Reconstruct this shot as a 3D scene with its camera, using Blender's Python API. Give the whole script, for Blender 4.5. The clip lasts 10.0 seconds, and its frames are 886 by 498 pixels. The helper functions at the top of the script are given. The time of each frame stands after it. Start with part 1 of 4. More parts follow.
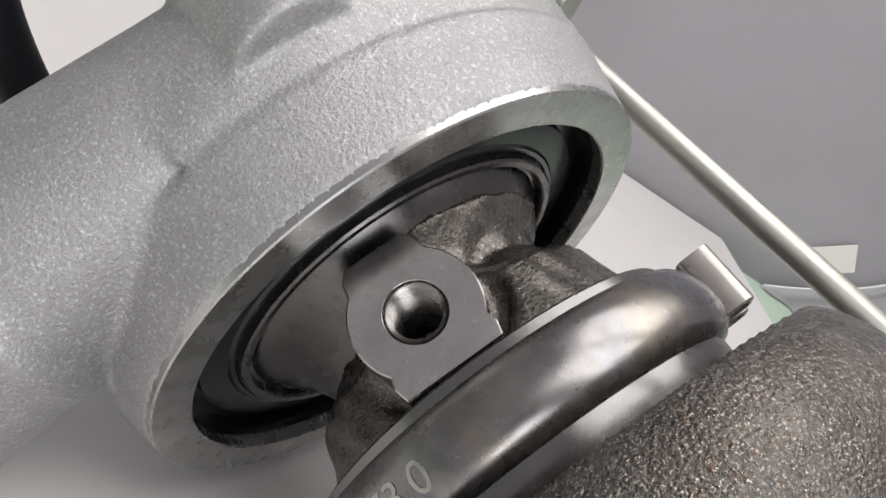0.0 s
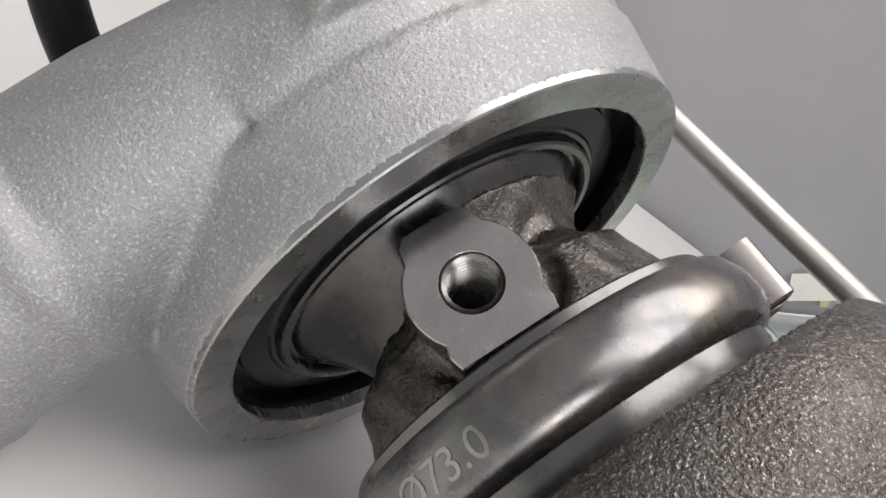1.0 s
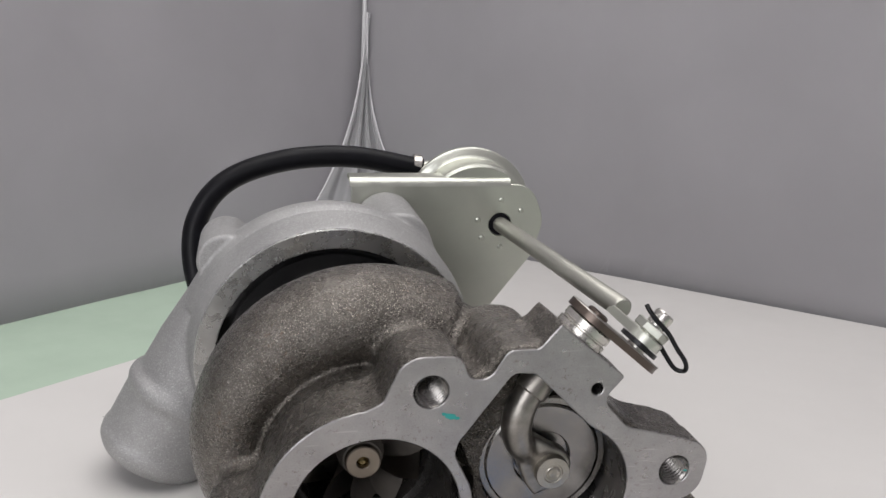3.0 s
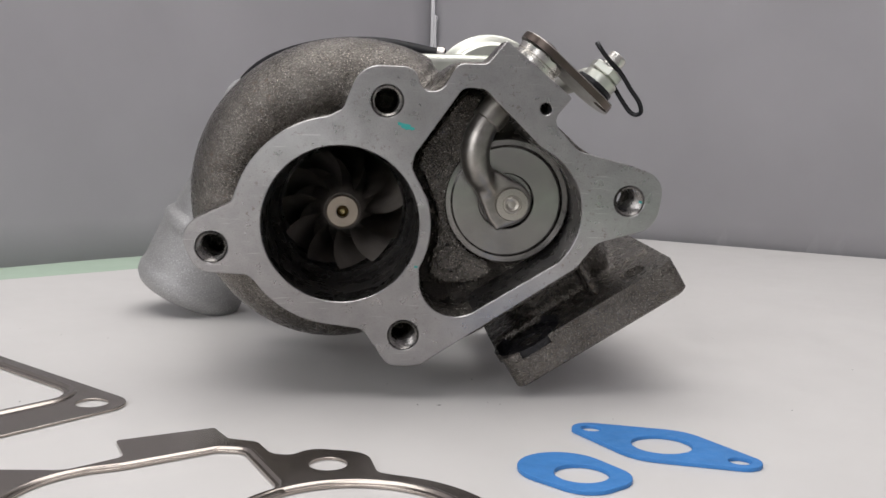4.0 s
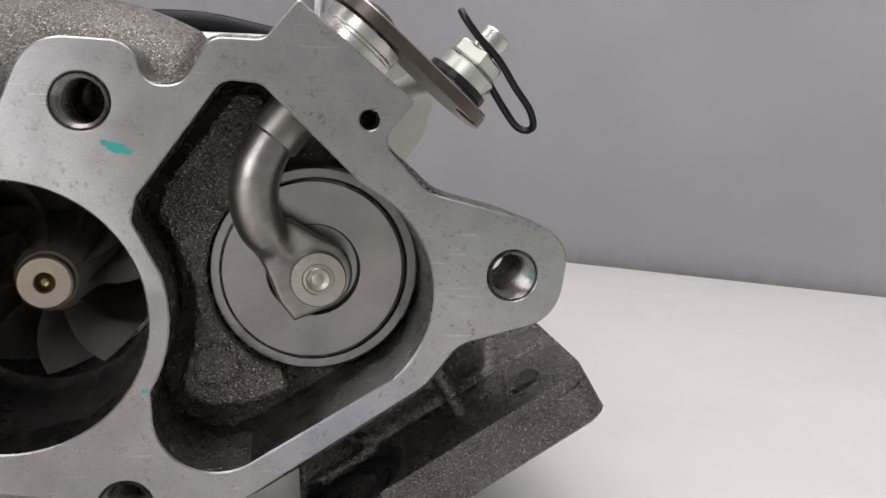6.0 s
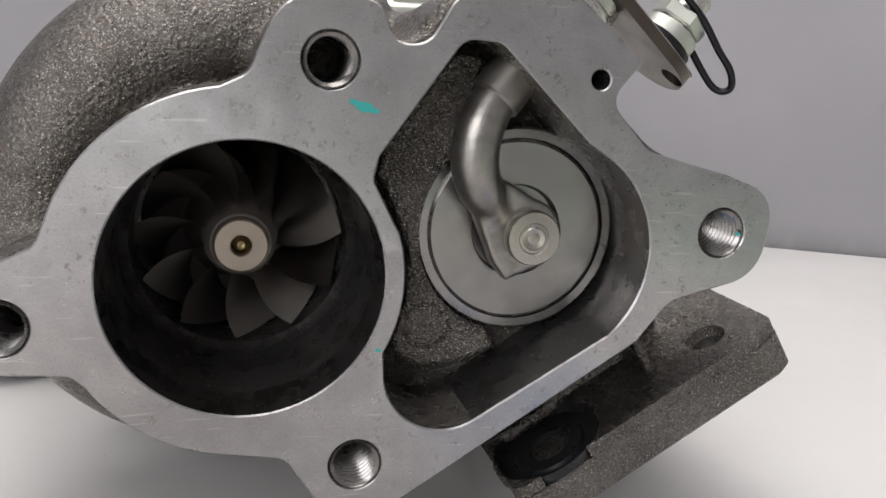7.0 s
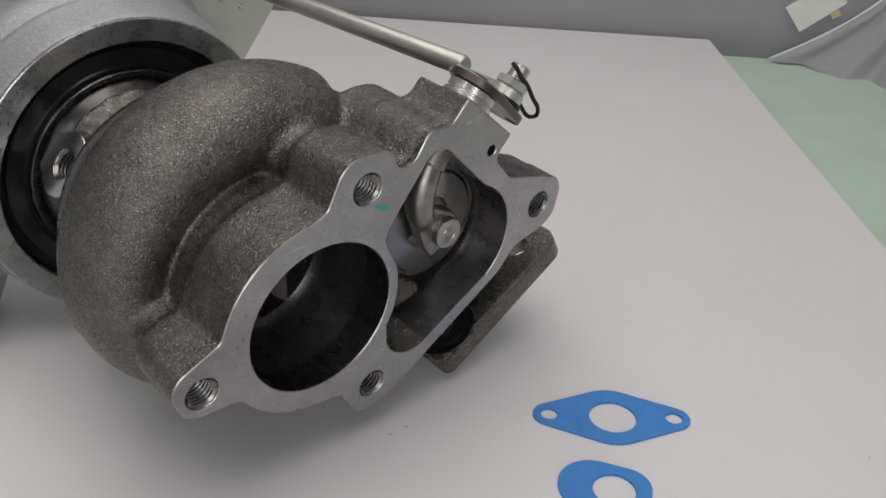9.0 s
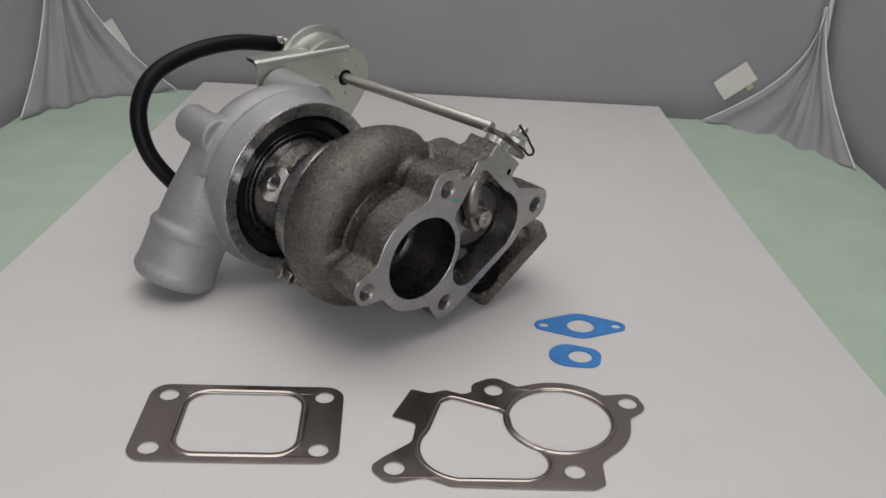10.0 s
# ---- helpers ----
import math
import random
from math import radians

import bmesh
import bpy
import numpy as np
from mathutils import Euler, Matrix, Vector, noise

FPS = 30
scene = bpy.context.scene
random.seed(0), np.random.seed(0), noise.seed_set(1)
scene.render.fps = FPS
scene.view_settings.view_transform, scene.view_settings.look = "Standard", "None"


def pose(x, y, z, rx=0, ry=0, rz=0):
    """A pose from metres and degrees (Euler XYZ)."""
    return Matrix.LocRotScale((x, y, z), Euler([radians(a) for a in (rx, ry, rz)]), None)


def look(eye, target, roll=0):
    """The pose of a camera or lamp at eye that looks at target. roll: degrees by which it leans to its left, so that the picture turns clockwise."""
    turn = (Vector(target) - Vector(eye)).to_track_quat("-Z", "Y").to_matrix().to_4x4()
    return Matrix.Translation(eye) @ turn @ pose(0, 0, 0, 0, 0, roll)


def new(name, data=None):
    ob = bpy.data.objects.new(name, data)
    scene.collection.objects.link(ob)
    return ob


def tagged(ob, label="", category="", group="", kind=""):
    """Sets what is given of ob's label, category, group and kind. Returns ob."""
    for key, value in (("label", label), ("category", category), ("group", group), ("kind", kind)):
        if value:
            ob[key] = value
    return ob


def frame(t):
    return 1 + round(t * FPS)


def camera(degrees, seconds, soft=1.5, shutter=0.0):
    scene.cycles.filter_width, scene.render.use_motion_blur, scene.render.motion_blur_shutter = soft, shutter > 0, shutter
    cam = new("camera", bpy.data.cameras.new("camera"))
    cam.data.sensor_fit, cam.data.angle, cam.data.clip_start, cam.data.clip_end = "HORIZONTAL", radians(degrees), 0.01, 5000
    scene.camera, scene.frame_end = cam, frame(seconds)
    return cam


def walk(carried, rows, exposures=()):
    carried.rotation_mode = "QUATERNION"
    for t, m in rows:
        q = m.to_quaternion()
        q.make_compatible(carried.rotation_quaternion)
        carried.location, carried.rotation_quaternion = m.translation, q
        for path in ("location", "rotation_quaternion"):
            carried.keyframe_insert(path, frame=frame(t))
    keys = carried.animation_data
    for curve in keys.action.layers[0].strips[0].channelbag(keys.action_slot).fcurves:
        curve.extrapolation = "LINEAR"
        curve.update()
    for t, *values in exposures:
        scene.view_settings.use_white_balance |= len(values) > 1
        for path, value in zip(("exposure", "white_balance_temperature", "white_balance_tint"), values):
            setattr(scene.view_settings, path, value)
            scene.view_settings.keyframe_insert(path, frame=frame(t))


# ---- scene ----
import mathutils

cam = camera(54.19, 10.0)
PATH = [
    (0, (-0.0042, 0.0278, 0.1401), (0.3284, 0.8888, -0.2447), 36.36),
    (0.2, (-0.0065, 0.0263, 0.1333), (0.3312, 0.9001, -0.2167), 38.17),
    (0.5, (-0.0065, 0.0209, 0.1230), (0.3239, 0.9035, -0.2115), 39.14),
    (1, (-0.0115, 0.0246, 0.1279), (0.3354, 0.8934, -0.2254), 39.60),
    (1.2, (-0.0088, 0.0163, 0.1472), (0.2830, 0.8965, -0.2271), 37.37),
    (1.5, (0.0042, -0.0026, 0.1792), (0.1969, 0.8720, -0.2656), 31.77),
    (1.8, (0.0334, -0.0310, 0.2043), (0.0371, 0.8274, -0.3087), 21.80),
    (2, (0.0661, -0.0485, 0.2238), (-0.0366, 0.7927, -0.3071), 15.30),
    (2.2, (0.1021, -0.0674, 0.2393), (-0.0848, 0.7799, -0.2579), 11.04),
    (3.3, (0.2844, -0.0953, 0.1319), (-0.2792, 0.7239, 0.0254), 1.61),
    (3.5, (0.2979, -0.0986, 0.1068), (-0.2925, 0.7037, 0.0183), 1.62),
    (4, (0.3058, -0.0954, 0.0700), (-0.3019, 0.6944, -0.0113), 0.89),
    (4.5, (0.2955, -0.0734, 0.0761), (-0.3163, 0.7146, 0.0066), 1.65),
    (5, (0.2760, -0.0391, 0.0749), (-0.3367, 0.7484, 0.0086), 2.27),
    (5.5, (0.2667, -0.0026, 0.0856), (-0.3381, 0.7896, 0.0038), 1.50),
    (5.7, (0.2645, 0.0089, 0.0818), (-0.2912, 0.8372, 0.0091), 1.36),
    (6.8, (0.2327, -0.0094, 0.0821), (-0.2647, 0.8505, -0.0330), 1.22),
    (7, (0.2209, -0.0188, 0.0786), (-0.2542, 0.8535, -0.0373), 1.33),
    (7.5, (0.2216, -0.0282, 0.0794), (-0.2510, 0.8439, -0.0478), 1.87),
    (7.8, (0.2246, -0.0374, 0.0967), (-0.2046, 0.8439, -0.1008), 0.65),
    (8, (0.2216, -0.0526, 0.1160), (-0.1432, 0.8372, -0.1580), -0.79),
    (8.2, (0.2121, -0.0596, 0.1406), (-0.0168, 0.8363, -0.2401), -2.30),
    (8.5, (0.1955, -0.0681, 0.1640), (0.1345, 0.8080, -0.3143), 0.42),
    (8.7, (0.1799, -0.0758, 0.1663), (0.1646, 0.7996, -0.3168), 0.85),
    (9, (0.1541, -0.1111, 0.1881), (0.1668, 0.7669, -0.2905), 1.63),
    (9.5, (0.1306, -0.2075, 0.2304), (0.1407, 0.6685, -0.2518), 0.80),
    (10, (0.1276, -0.3227, 0.2496), (0.1433, 0.5872, -0.1648), 0.91),
]
EXPOSURES = [(0.0, 0.2), (1.0, 0.2), (1.5, -0.07), (2.0, -0.34), (2.2, -0.37), (3.5, 0.0), (4.0, -0.08), (5.0, 0.0), (5.5, 0.06), (7.0, 0.24), (7.6, 0.24), (8.0, 0.0), (8.5, -0.38), (9.0, -0.5), (10.0, -0.64)]
walk(cam, [(t, look(eye, target, roll)) for t, eye, target, roll in PATH], EXPOSURES)

# ---- light ----
U = 0.00084          # metres in one unit of the plan (the housing's clamp reads 73 mm)
rnd = random.Random(7)

world = bpy.data.worlds.new("world")
scene.world = world
world.use_nodes = True
world.node_tree.nodes["Background"].inputs[0].default_value = (0.97, 0.965, 1.0, 1)
world.node_tree.nodes["Background"].inputs[1].default_value = 0.6


def area_lamp(name, eye, target, width, height, watts, colour):
    data = bpy.data.lights.new(name, "AREA")
    data.shape, data.size, data.size_y, data.energy, data.color = "RECTANGLE", width, height, watts, colour
    ob = new(name, data)
    ob.matrix_world = look(eye, target)
    return ob


area_lamp("ceiling_lamp_rear", (0.11, 0.34, 0.77), (0.11, 0.30, 0), 0.70, 0.42, 3.2, (0.995, 0.966, 0.96))
area_lamp("ceiling_lamp_front", (0.08, -0.14, 0.78), (0.09, -0.06, 0), 0.68, 0.42, 3.2, (0.995, 0.966, 0.96))
# unseen fill lamp, added to brighten the flange face and the bore
area_lamp("open_front_daylight", (0.24, -0.77, 0.33), (0.14, 0.10, 0.08), 0.52, 0.50, 3.4, (0.97, 0.965, 1.0))


# ---- materials ----
class Nodes:
    """A short way to write a node material."""

    def __init__(self, name):
        self.mat = bpy.data.materials.new(name)
        self.mat.use_nodes = True
        self.tree = self.mat.node_tree
        self.bsdf = self.tree.nodes["Principled BSDF"]
        self.coord = self.tree.nodes.new("ShaderNodeTexCoord").outputs["Object"]

    def put(self, socket, value):
        if hasattr(value, "is_linked"):
            self.tree.links.new(value, socket)
        elif isinstance(value, tuple):
            socket.default_value = (*value, 1) if len(value) == 3 and socket.type == "RGBA" else value
        else:
            socket.default_value = value

    def set(self, **values):
        for key, value in values.items():
            self.put(self.bsdf.inputs[key.replace("_", " ")], value)
        return self

    def stretch(self, x, y, z):
        node = self.tree.nodes.new("ShaderNodeMapping")
        self.put(node.inputs["Vector"], self.coord)
        node.inputs["Scale"].default_value = (x, y, z)
        return node.outputs[0]

    def noise(self, size, detail=3.0, rough=0.55, vector=None):
        node = self.tree.nodes.new("ShaderNodeTexNoise")
        self.put(node.inputs["Vector"], vector or self.coord)
        node.inputs["Scale"].default_value = 1 / (size * U)
        node.inputs["Detail"].default_value, node.inputs["Roughness"].default_value = detail, rough
        return node.outputs["Fac"]

    def cells(self, size):
        node = self.tree.nodes.new("ShaderNodeTexVoronoi")
        node.feature = "SMOOTH_F1"
        self.put(node.inputs["Vector"], self.coord)
        node.inputs["Scale"].default_value = 1 / (size * U)
        return node.outputs["Distance"]

    def ramp(self, fac, a, b, low=0.35, high=0.65):
        node = self.tree.nodes.new("ShaderNodeValToRGB")
        self.put(node.inputs[0], fac)
        for stop, place, colour in zip(node.color_ramp.elements, (low, high), (a, b)):
            stop.position, stop.color = place, (*colour, 1) if isinstance(colour, tuple) else (colour, colour, colour, 1)
        return node.outputs[0]

    def mix(self, fac, a, b):
        node = self.tree.nodes.new("ShaderNodeMix")
        node.data_type = "RGBA"
        self.put(node.inputs[0], fac)
        self.put(node.inputs[6], a)
        self.put(node.inputs[7], b)
        return node.outputs[2]

    def bump(self, height, strength, distance, under=None):
        node = self.tree.nodes.new("ShaderNodeBump")
        self.put(node.inputs["Height"], height)
        node.inputs["Strength"].default_value, node.inputs["Distance"].default_value = strength, distance * U
        if under:
            self.put(node.inputs["Normal"], under)
        return node.outputs[0]

    def relief(self, *normals):
        self.put(self.bsdf.inputs["Normal"], normals[-1])
        return self.mat


def cast_iron(name="cast_iron", dark=1.0, relief=0.72, matt=0.0, spark=0.5):
    m = Nodes(name)
    base = m.ramp(m.noise(14, 4), (0.105 * dark, 0.095 * dark, 0.084 * dark), (0.165 * dark, 0.151 * dark, 0.136 * dark))
    # spark: glints off the grain, put into the colour as pale flecks
    base = m.mix(m.ramp(m.noise(0.5, 2, 0.6), 0.0, spark, 0.54, 0.70), base, (0.74 * dark, 0.69 * dark, 0.62 * dark))
    base = m.mix(m.ramp(m.noise(0.9, 3, 0.6), 0.45, 0.0, 0.34, 0.47), base, (0.05 * dark, 0.045 * dark, 0.04 * dark))
    rust = m.mix(m.ramp(m.noise(1.6, 3, 0.7), 0.0, 0.55, 0.56, 0.68), (0, 0, 0), m.ramp(m.noise(24, 4, 0.6), 0.0, 1.0, 0.52, 0.66))
    m.set(Base_Color=m.mix(rust, base, (0.13, 0.07, 0.035)), Metallic=0.85, Roughness=m.ramp(m.noise(3, 2), 0.22 + matt, 0.33 + matt))
    grain = m.bump(m.noise(0.95, 3, 0.6), 1.0, relief)
    return m.relief(m.bump(m.noise(2.2, 2, 0.5), 0.12, relief * 0.7, grain))


def cast_aluminium():
    m = Nodes("cast_aluminium")
    tone = m.ramp(m.noise(30, 4), (0.31, 0.307, 0.305), (0.38, 0.376, 0.372))
    tone = m.mix(m.ramp(m.noise(0.7, 2, 0.5), 0.0, 0.6, 0.54, 0.72), tone, (0.60, 0.60, 0.605))
    tone = m.mix(m.ramp(m.noise(0.55, 2, 0.5, m.stretch(1.1, 0.9, 1.3)), 0.45, 0.0, 0.30, 0.45), tone, (0.17, 0.17, 0.175))
    m.set(Base_Color=tone, Metallic=0.55, Roughness=m.ramp(m.noise(2, 3), 0.44, 0.58))
    return m.relief(m.bump(m.noise(0.9, 3, 0.65), 0.8, 0.42))


def machined(name, colour, rough, streak=(1, 1, 1), spots=0.0, metal=0.95, vary=0.85, turned_lines=0.0):
    m = Nodes(name)
    fine = m.noise(0.8, 3, 0.6, m.stretch(*streak))
    wide = m.noise(11, 4, 0.6)
    low = tuple(c * vary for c in colour)
    tone = m.ramp(wide, low, colour)
    if spots:
        tone = m.mix(m.ramp(m.noise(0.5, 2, 0.6), 0.0, 0.35, 0.45, 0.75), tone, tuple(c * 0.55 for c in colour))
        patch = m.ramp(m.noise(26, 3), 0.0, 1.0, 0.42, 0.60)
        tone = m.mix(m.mix(m.ramp(m.noise(2.2, 4, 0.7), 0.0, spots, 0.58, 0.64), (0, 0, 0), patch), tone, (0.12, 0.075, 0.04))
        tone = m.mix(m.ramp(m.noise(1.0, 2, 0.5, m.stretch(0.06, 1.0, 1)), 0.0, 0.30, 0.66, 0.70), tone, tuple(min(1, c * 1.7) for c in colour))
    m.set(Base_Color=tone, Metallic=metal, Roughness=m.ramp(m.noise(6, 4), rough * (0.3 + 0.6 * vary), rough * (1.6 - 0.5 * vary)))
    if turned_lines:
        node = m.tree.nodes.new("ShaderNodeTangent")
        node.direction_type, node.axis = "RADIAL", "Z"
        m.set(Anisotropic=turned_lines, Anisotropic_Rotation=0.25, Tangent=node.outputs[0])
    return m.relief(m.bump(fine, 0.05, 0.14))


def plain(name, colour, rough, metal=0.0, size=8, vary=0.85, grain=0.1):
    m = Nodes(name)
    m.set(Base_Color=m.ramp(m.noise(size, 4), tuple(c * vary for c in colour), colour), Roughness=m.ramp(m.noise(size / 3, 3), rough * 0.85, min(1, rough * 1.15)), Metallic=metal)
    return m.relief(m.bump(m.noise(0.8, 3), grain, 0.3))


def heat_tinted_band():
    m = Nodes("pressed_steel_band")
    tone = m.ramp(m.noise(12, 3), (0.17, 0.164, 0.164), (0.25, 0.242, 0.235))
    tone = m.mix(m.ramp(m.noise(17, 2, 0.4), 0.0, 0.5, 0.52, 0.66), tone, (0.36, 0.315, 0.25))
    tone = m.mix(m.ramp(m.noise(15, 2, 0.4, m.stretch(1.2, 0.8, 1.1)), 0.0, 0.5, 0.55, 0.68), tone, (0.22, 0.235, 0.285))
    m.set(Base_Color=tone, Metallic=0.95, Roughness=m.ramp(m.noise(5, 3), 0.23, 0.31))
    return m.relief(m.bump(m.noise(0.7, 3), 0.05, 0.12))


IRON = cast_iron("cast_iron", 0.9, 0.70)
IRON_DARK = cast_iron("cast_iron_sooty", 1.1, 1.5, -0.04, 0.7)
IRON_MID = cast_iron("cast_iron_bearing_housing", 0.95, 0.32, 0.0, 0.25)
ALU = cast_aluminium()
FACE = machined("milled_iron_face", (0.425, 0.413, 0.412), 0.33, (0.5, 3, 1), 0.45, turned_lines=0.75)
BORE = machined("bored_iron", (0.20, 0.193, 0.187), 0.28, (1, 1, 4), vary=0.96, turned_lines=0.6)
VALVE = machined("turned_valve_steel", (0.30, 0.287, 0.275), 0.23, turned_lines=0.85)
RIM = machined("turned_aluminium", (0.50, 0.50, 0.485), 0.28, turned_lines=0.6)
CLAMP = heat_tinted_band()
ZINC = plain("zinc_plated_steel", (0.56, 0.57, 0.51), 0.36, 0.9, 25, 0.93, 0.015)
ROD = plain("plated_rod", (0.46, 0.455, 0.41), 0.43, 0.9, 25, 0.93, 0.01)
BRIGHT = machined("bright_steel", (0.60, 0.58, 0.54), 0.26)
THREAD = machined("cut_thread", (0.26, 0.248, 0.235), 0.27)
PAD = machined("ground_pad", (0.45, 0.432, 0.418), 0.23, (4, 4, 0.3), 0.2)
STEP = machined("turned_step_steel", (0.20, 0.195, 0.19), 0.24, turned_lines=0.6)
LUG = machined("folded_sleeve_steel", (0.38, 0.355, 0.33), 0.32)
CONE = machined("turned_dark_flange", (0.11, 0.106, 0.102), 0.26, turned_lines=0.6)
PIN = machined("pin_steel", (0.40, 0.375, 0.33), 0.36, spots=0.5)
NUT = machined("shaft_end_steel", (0.36, 0.31, 0.255), 0.36)
BACKPLATE = machined("dark_backplate", (0.04, 0.04, 0.042), 0.18, metal=0.7)
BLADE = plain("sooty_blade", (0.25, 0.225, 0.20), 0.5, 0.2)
# paler than the blade: the light its front edge catches, put into the colour
EDGE = plain("lit_blade_edge", (0.42, 0.39, 0.35), 0.4, 0.6)
SOOT_SHADE = plain("glossy_soot_and_shade", (0.022, 0.022, 0.024), 0.30, 0.4)
LEVER = machined("heat_tinted_lever", (0.13, 0.104, 0.09), 0.36)
LEVER_FACE = machined("plated_lever_face", (0.42, 0.40, 0.37), 0.36)
BLACK = plain("black_wire", (0.02, 0.02, 0.022), 0.35, 0.6)
RUBBER = plain("rubber", (0.006, 0.006, 0.008), 0.40, 0.0, 12, 0.7, 0.05)
RUBBER.node_tree.nodes["Principled BSDF"].inputs["Specular IOR Level"].default_value = 0.16
TEAL = plain("teal_marker", (0.03, 0.33, 0.30), 0.5)
BLUE = plain("blue_gasket_paper", (0.045, 0.22, 0.56), 0.62, 0.0, 10, 0.88, 0.2)
SHIM = machined("gasket_steel", (0.40, 0.36, 0.325), 0.20, vary=0.97)
BOARD = plain("white_foam_board", (0.665, 0.65, 0.63), 0.40, 0.0, 90, 0.97, 0.04)
SPECK = plain("dust_speck", (0.09, 0.08, 0.07), 0.8)
GREEN = plain("green_cloth", (0.45, 0.565, 0.455), 0.85, 0.0, 60, 0.93, 0.25)


def thin_fabric(name, colour, passes, size):
    """Tent cloth: dull, faintly mottled, letting part of the light outside through."""
    m = Nodes(name)
    tone = m.ramp(m.noise(size, 4), tuple(c * 0.94 for c in colour), colour)
    m.set(Base_Color=tone, Roughness=0.75)
    normal = m.bump(m.noise(0.8, 3), 0.15, 0.3)
    glow = m.tree.nodes.new("ShaderNodeBsdfTranslucent")
    m.put(glow.inputs["Color"], tone)
    blend = m.tree.nodes.new("ShaderNodeMixShader")
    blend.inputs[0].default_value = passes
    m.tree.links.new(m.bsdf.outputs[0], blend.inputs[1])
    m.tree.links.new(glow.outputs[0], blend.inputs[2])
    m.tree.links.new(blend.outputs[0], m.tree.nodes["Material Output"].inputs["Surface"])
    return m.relief(normal)


WALL = thin_fabric("grey_tent_fabric", (0.54, 0.523, 0.54), 0.28, 120)
VEIL = thin_fabric("thin_white_fabric", (0.66, 0.655, 0.667), 0.28, 60)
HEM = plain("white_piping", (0.66, 0.65, 0.665), 0.6, 0.0, 30, 0.94, 0.1)
TAPE = plain("paper_tape", (0.74, 0.72, 0.66), 0.7, 0.0, 20, 0.95)


# ---- building helpers ----
def part(name, bm, material, parent=None, label="", smooth=False):
    """Links a bmesh as one mesh object, under a thing or a part."""
    mesh = bpy.data.meshes.new(name)
    bm.normal_update()
    if smooth == "auto":
        for e in bm.edges:
            e.smooth = len(e.link_faces) == 2 and e.calc_face_angle(0) < radians(35)
    bm.to_mesh(mesh)
    bm.free()
    for m in material if isinstance(material, tuple) else (material,):
        mesh.materials.append(m)
    mesh.polygons.foreach_set("use_smooth", [bool(smooth)] * len(mesh.polygons))
    ob = new(name, mesh)
    ob.parent = parent
    return tagged(ob, label)


def round_poly(corners, steps=7):
    """A closed outline from corners (x, y, fillet radius)."""
    out, n = [], len(corners)
    for i, (x, y, r) in enumerate(corners):
        p, a, b = Vector((x, y)), Vector(corners[i - 1][:2]), Vector(corners[(i + 1) % n][:2])
        if r <= 0:
            out.append((x, y))
            continue
        da, db = (a - p), (b - p)
        half = da.angle(db) / 2
        cut = min(r / math.tan(half), 0.49 * da.length, 0.49 * db.length)
        r = cut * math.tan(half)
        s, e = p + da.normalized() * cut, p + db.normalized() * cut
        c = p + (da.normalized() + db.normalized()).normalized() * (r / math.sin(half))
        a0, a1 = math.atan2(s.y - c.y, s.x - c.x), math.atan2(e.y - c.y, e.x - c.x)
        turn = (a1 - a0 + math.pi) % (2 * math.pi) - math.pi
        out += [(c.x + r * math.cos(a0 + turn * k / steps), c.y + r * math.sin(a0 + turn * k / steps)) for k in range(steps + 1)]
    return out


def arc(cx, cy, r, a0, a1, n=24):
    """Points of an arc, angles in degrees; the end point is left out when it closes a ring."""
    return [(cx + r * math.cos(radians(a0 + (a1 - a0) * k / n)), cy + r * math.sin(radians(a0 + (a1 - a0) * k / n))) for k in range(n + 1)]


def ring(cx, cy, r, n=40):
    return arc(cx, cy, r, 0, 360 - 360 / n, n - 1)


def hull(circles, n=48):
    """The outline round a few circles (x, y, r)."""
    pts = [p for x, y, r in circles for p in ring(x, y, r, n)]
    order = mathutils.geometry.convex_hull_2d([Vector(p) for p in pts])
    return [pts[i] for i in order]


def area_of(loop):
    return sum(a[0] * b[1] - b[0] * a[1] for a, b in zip(loop, loop[1:] + loop[:1])) / 2


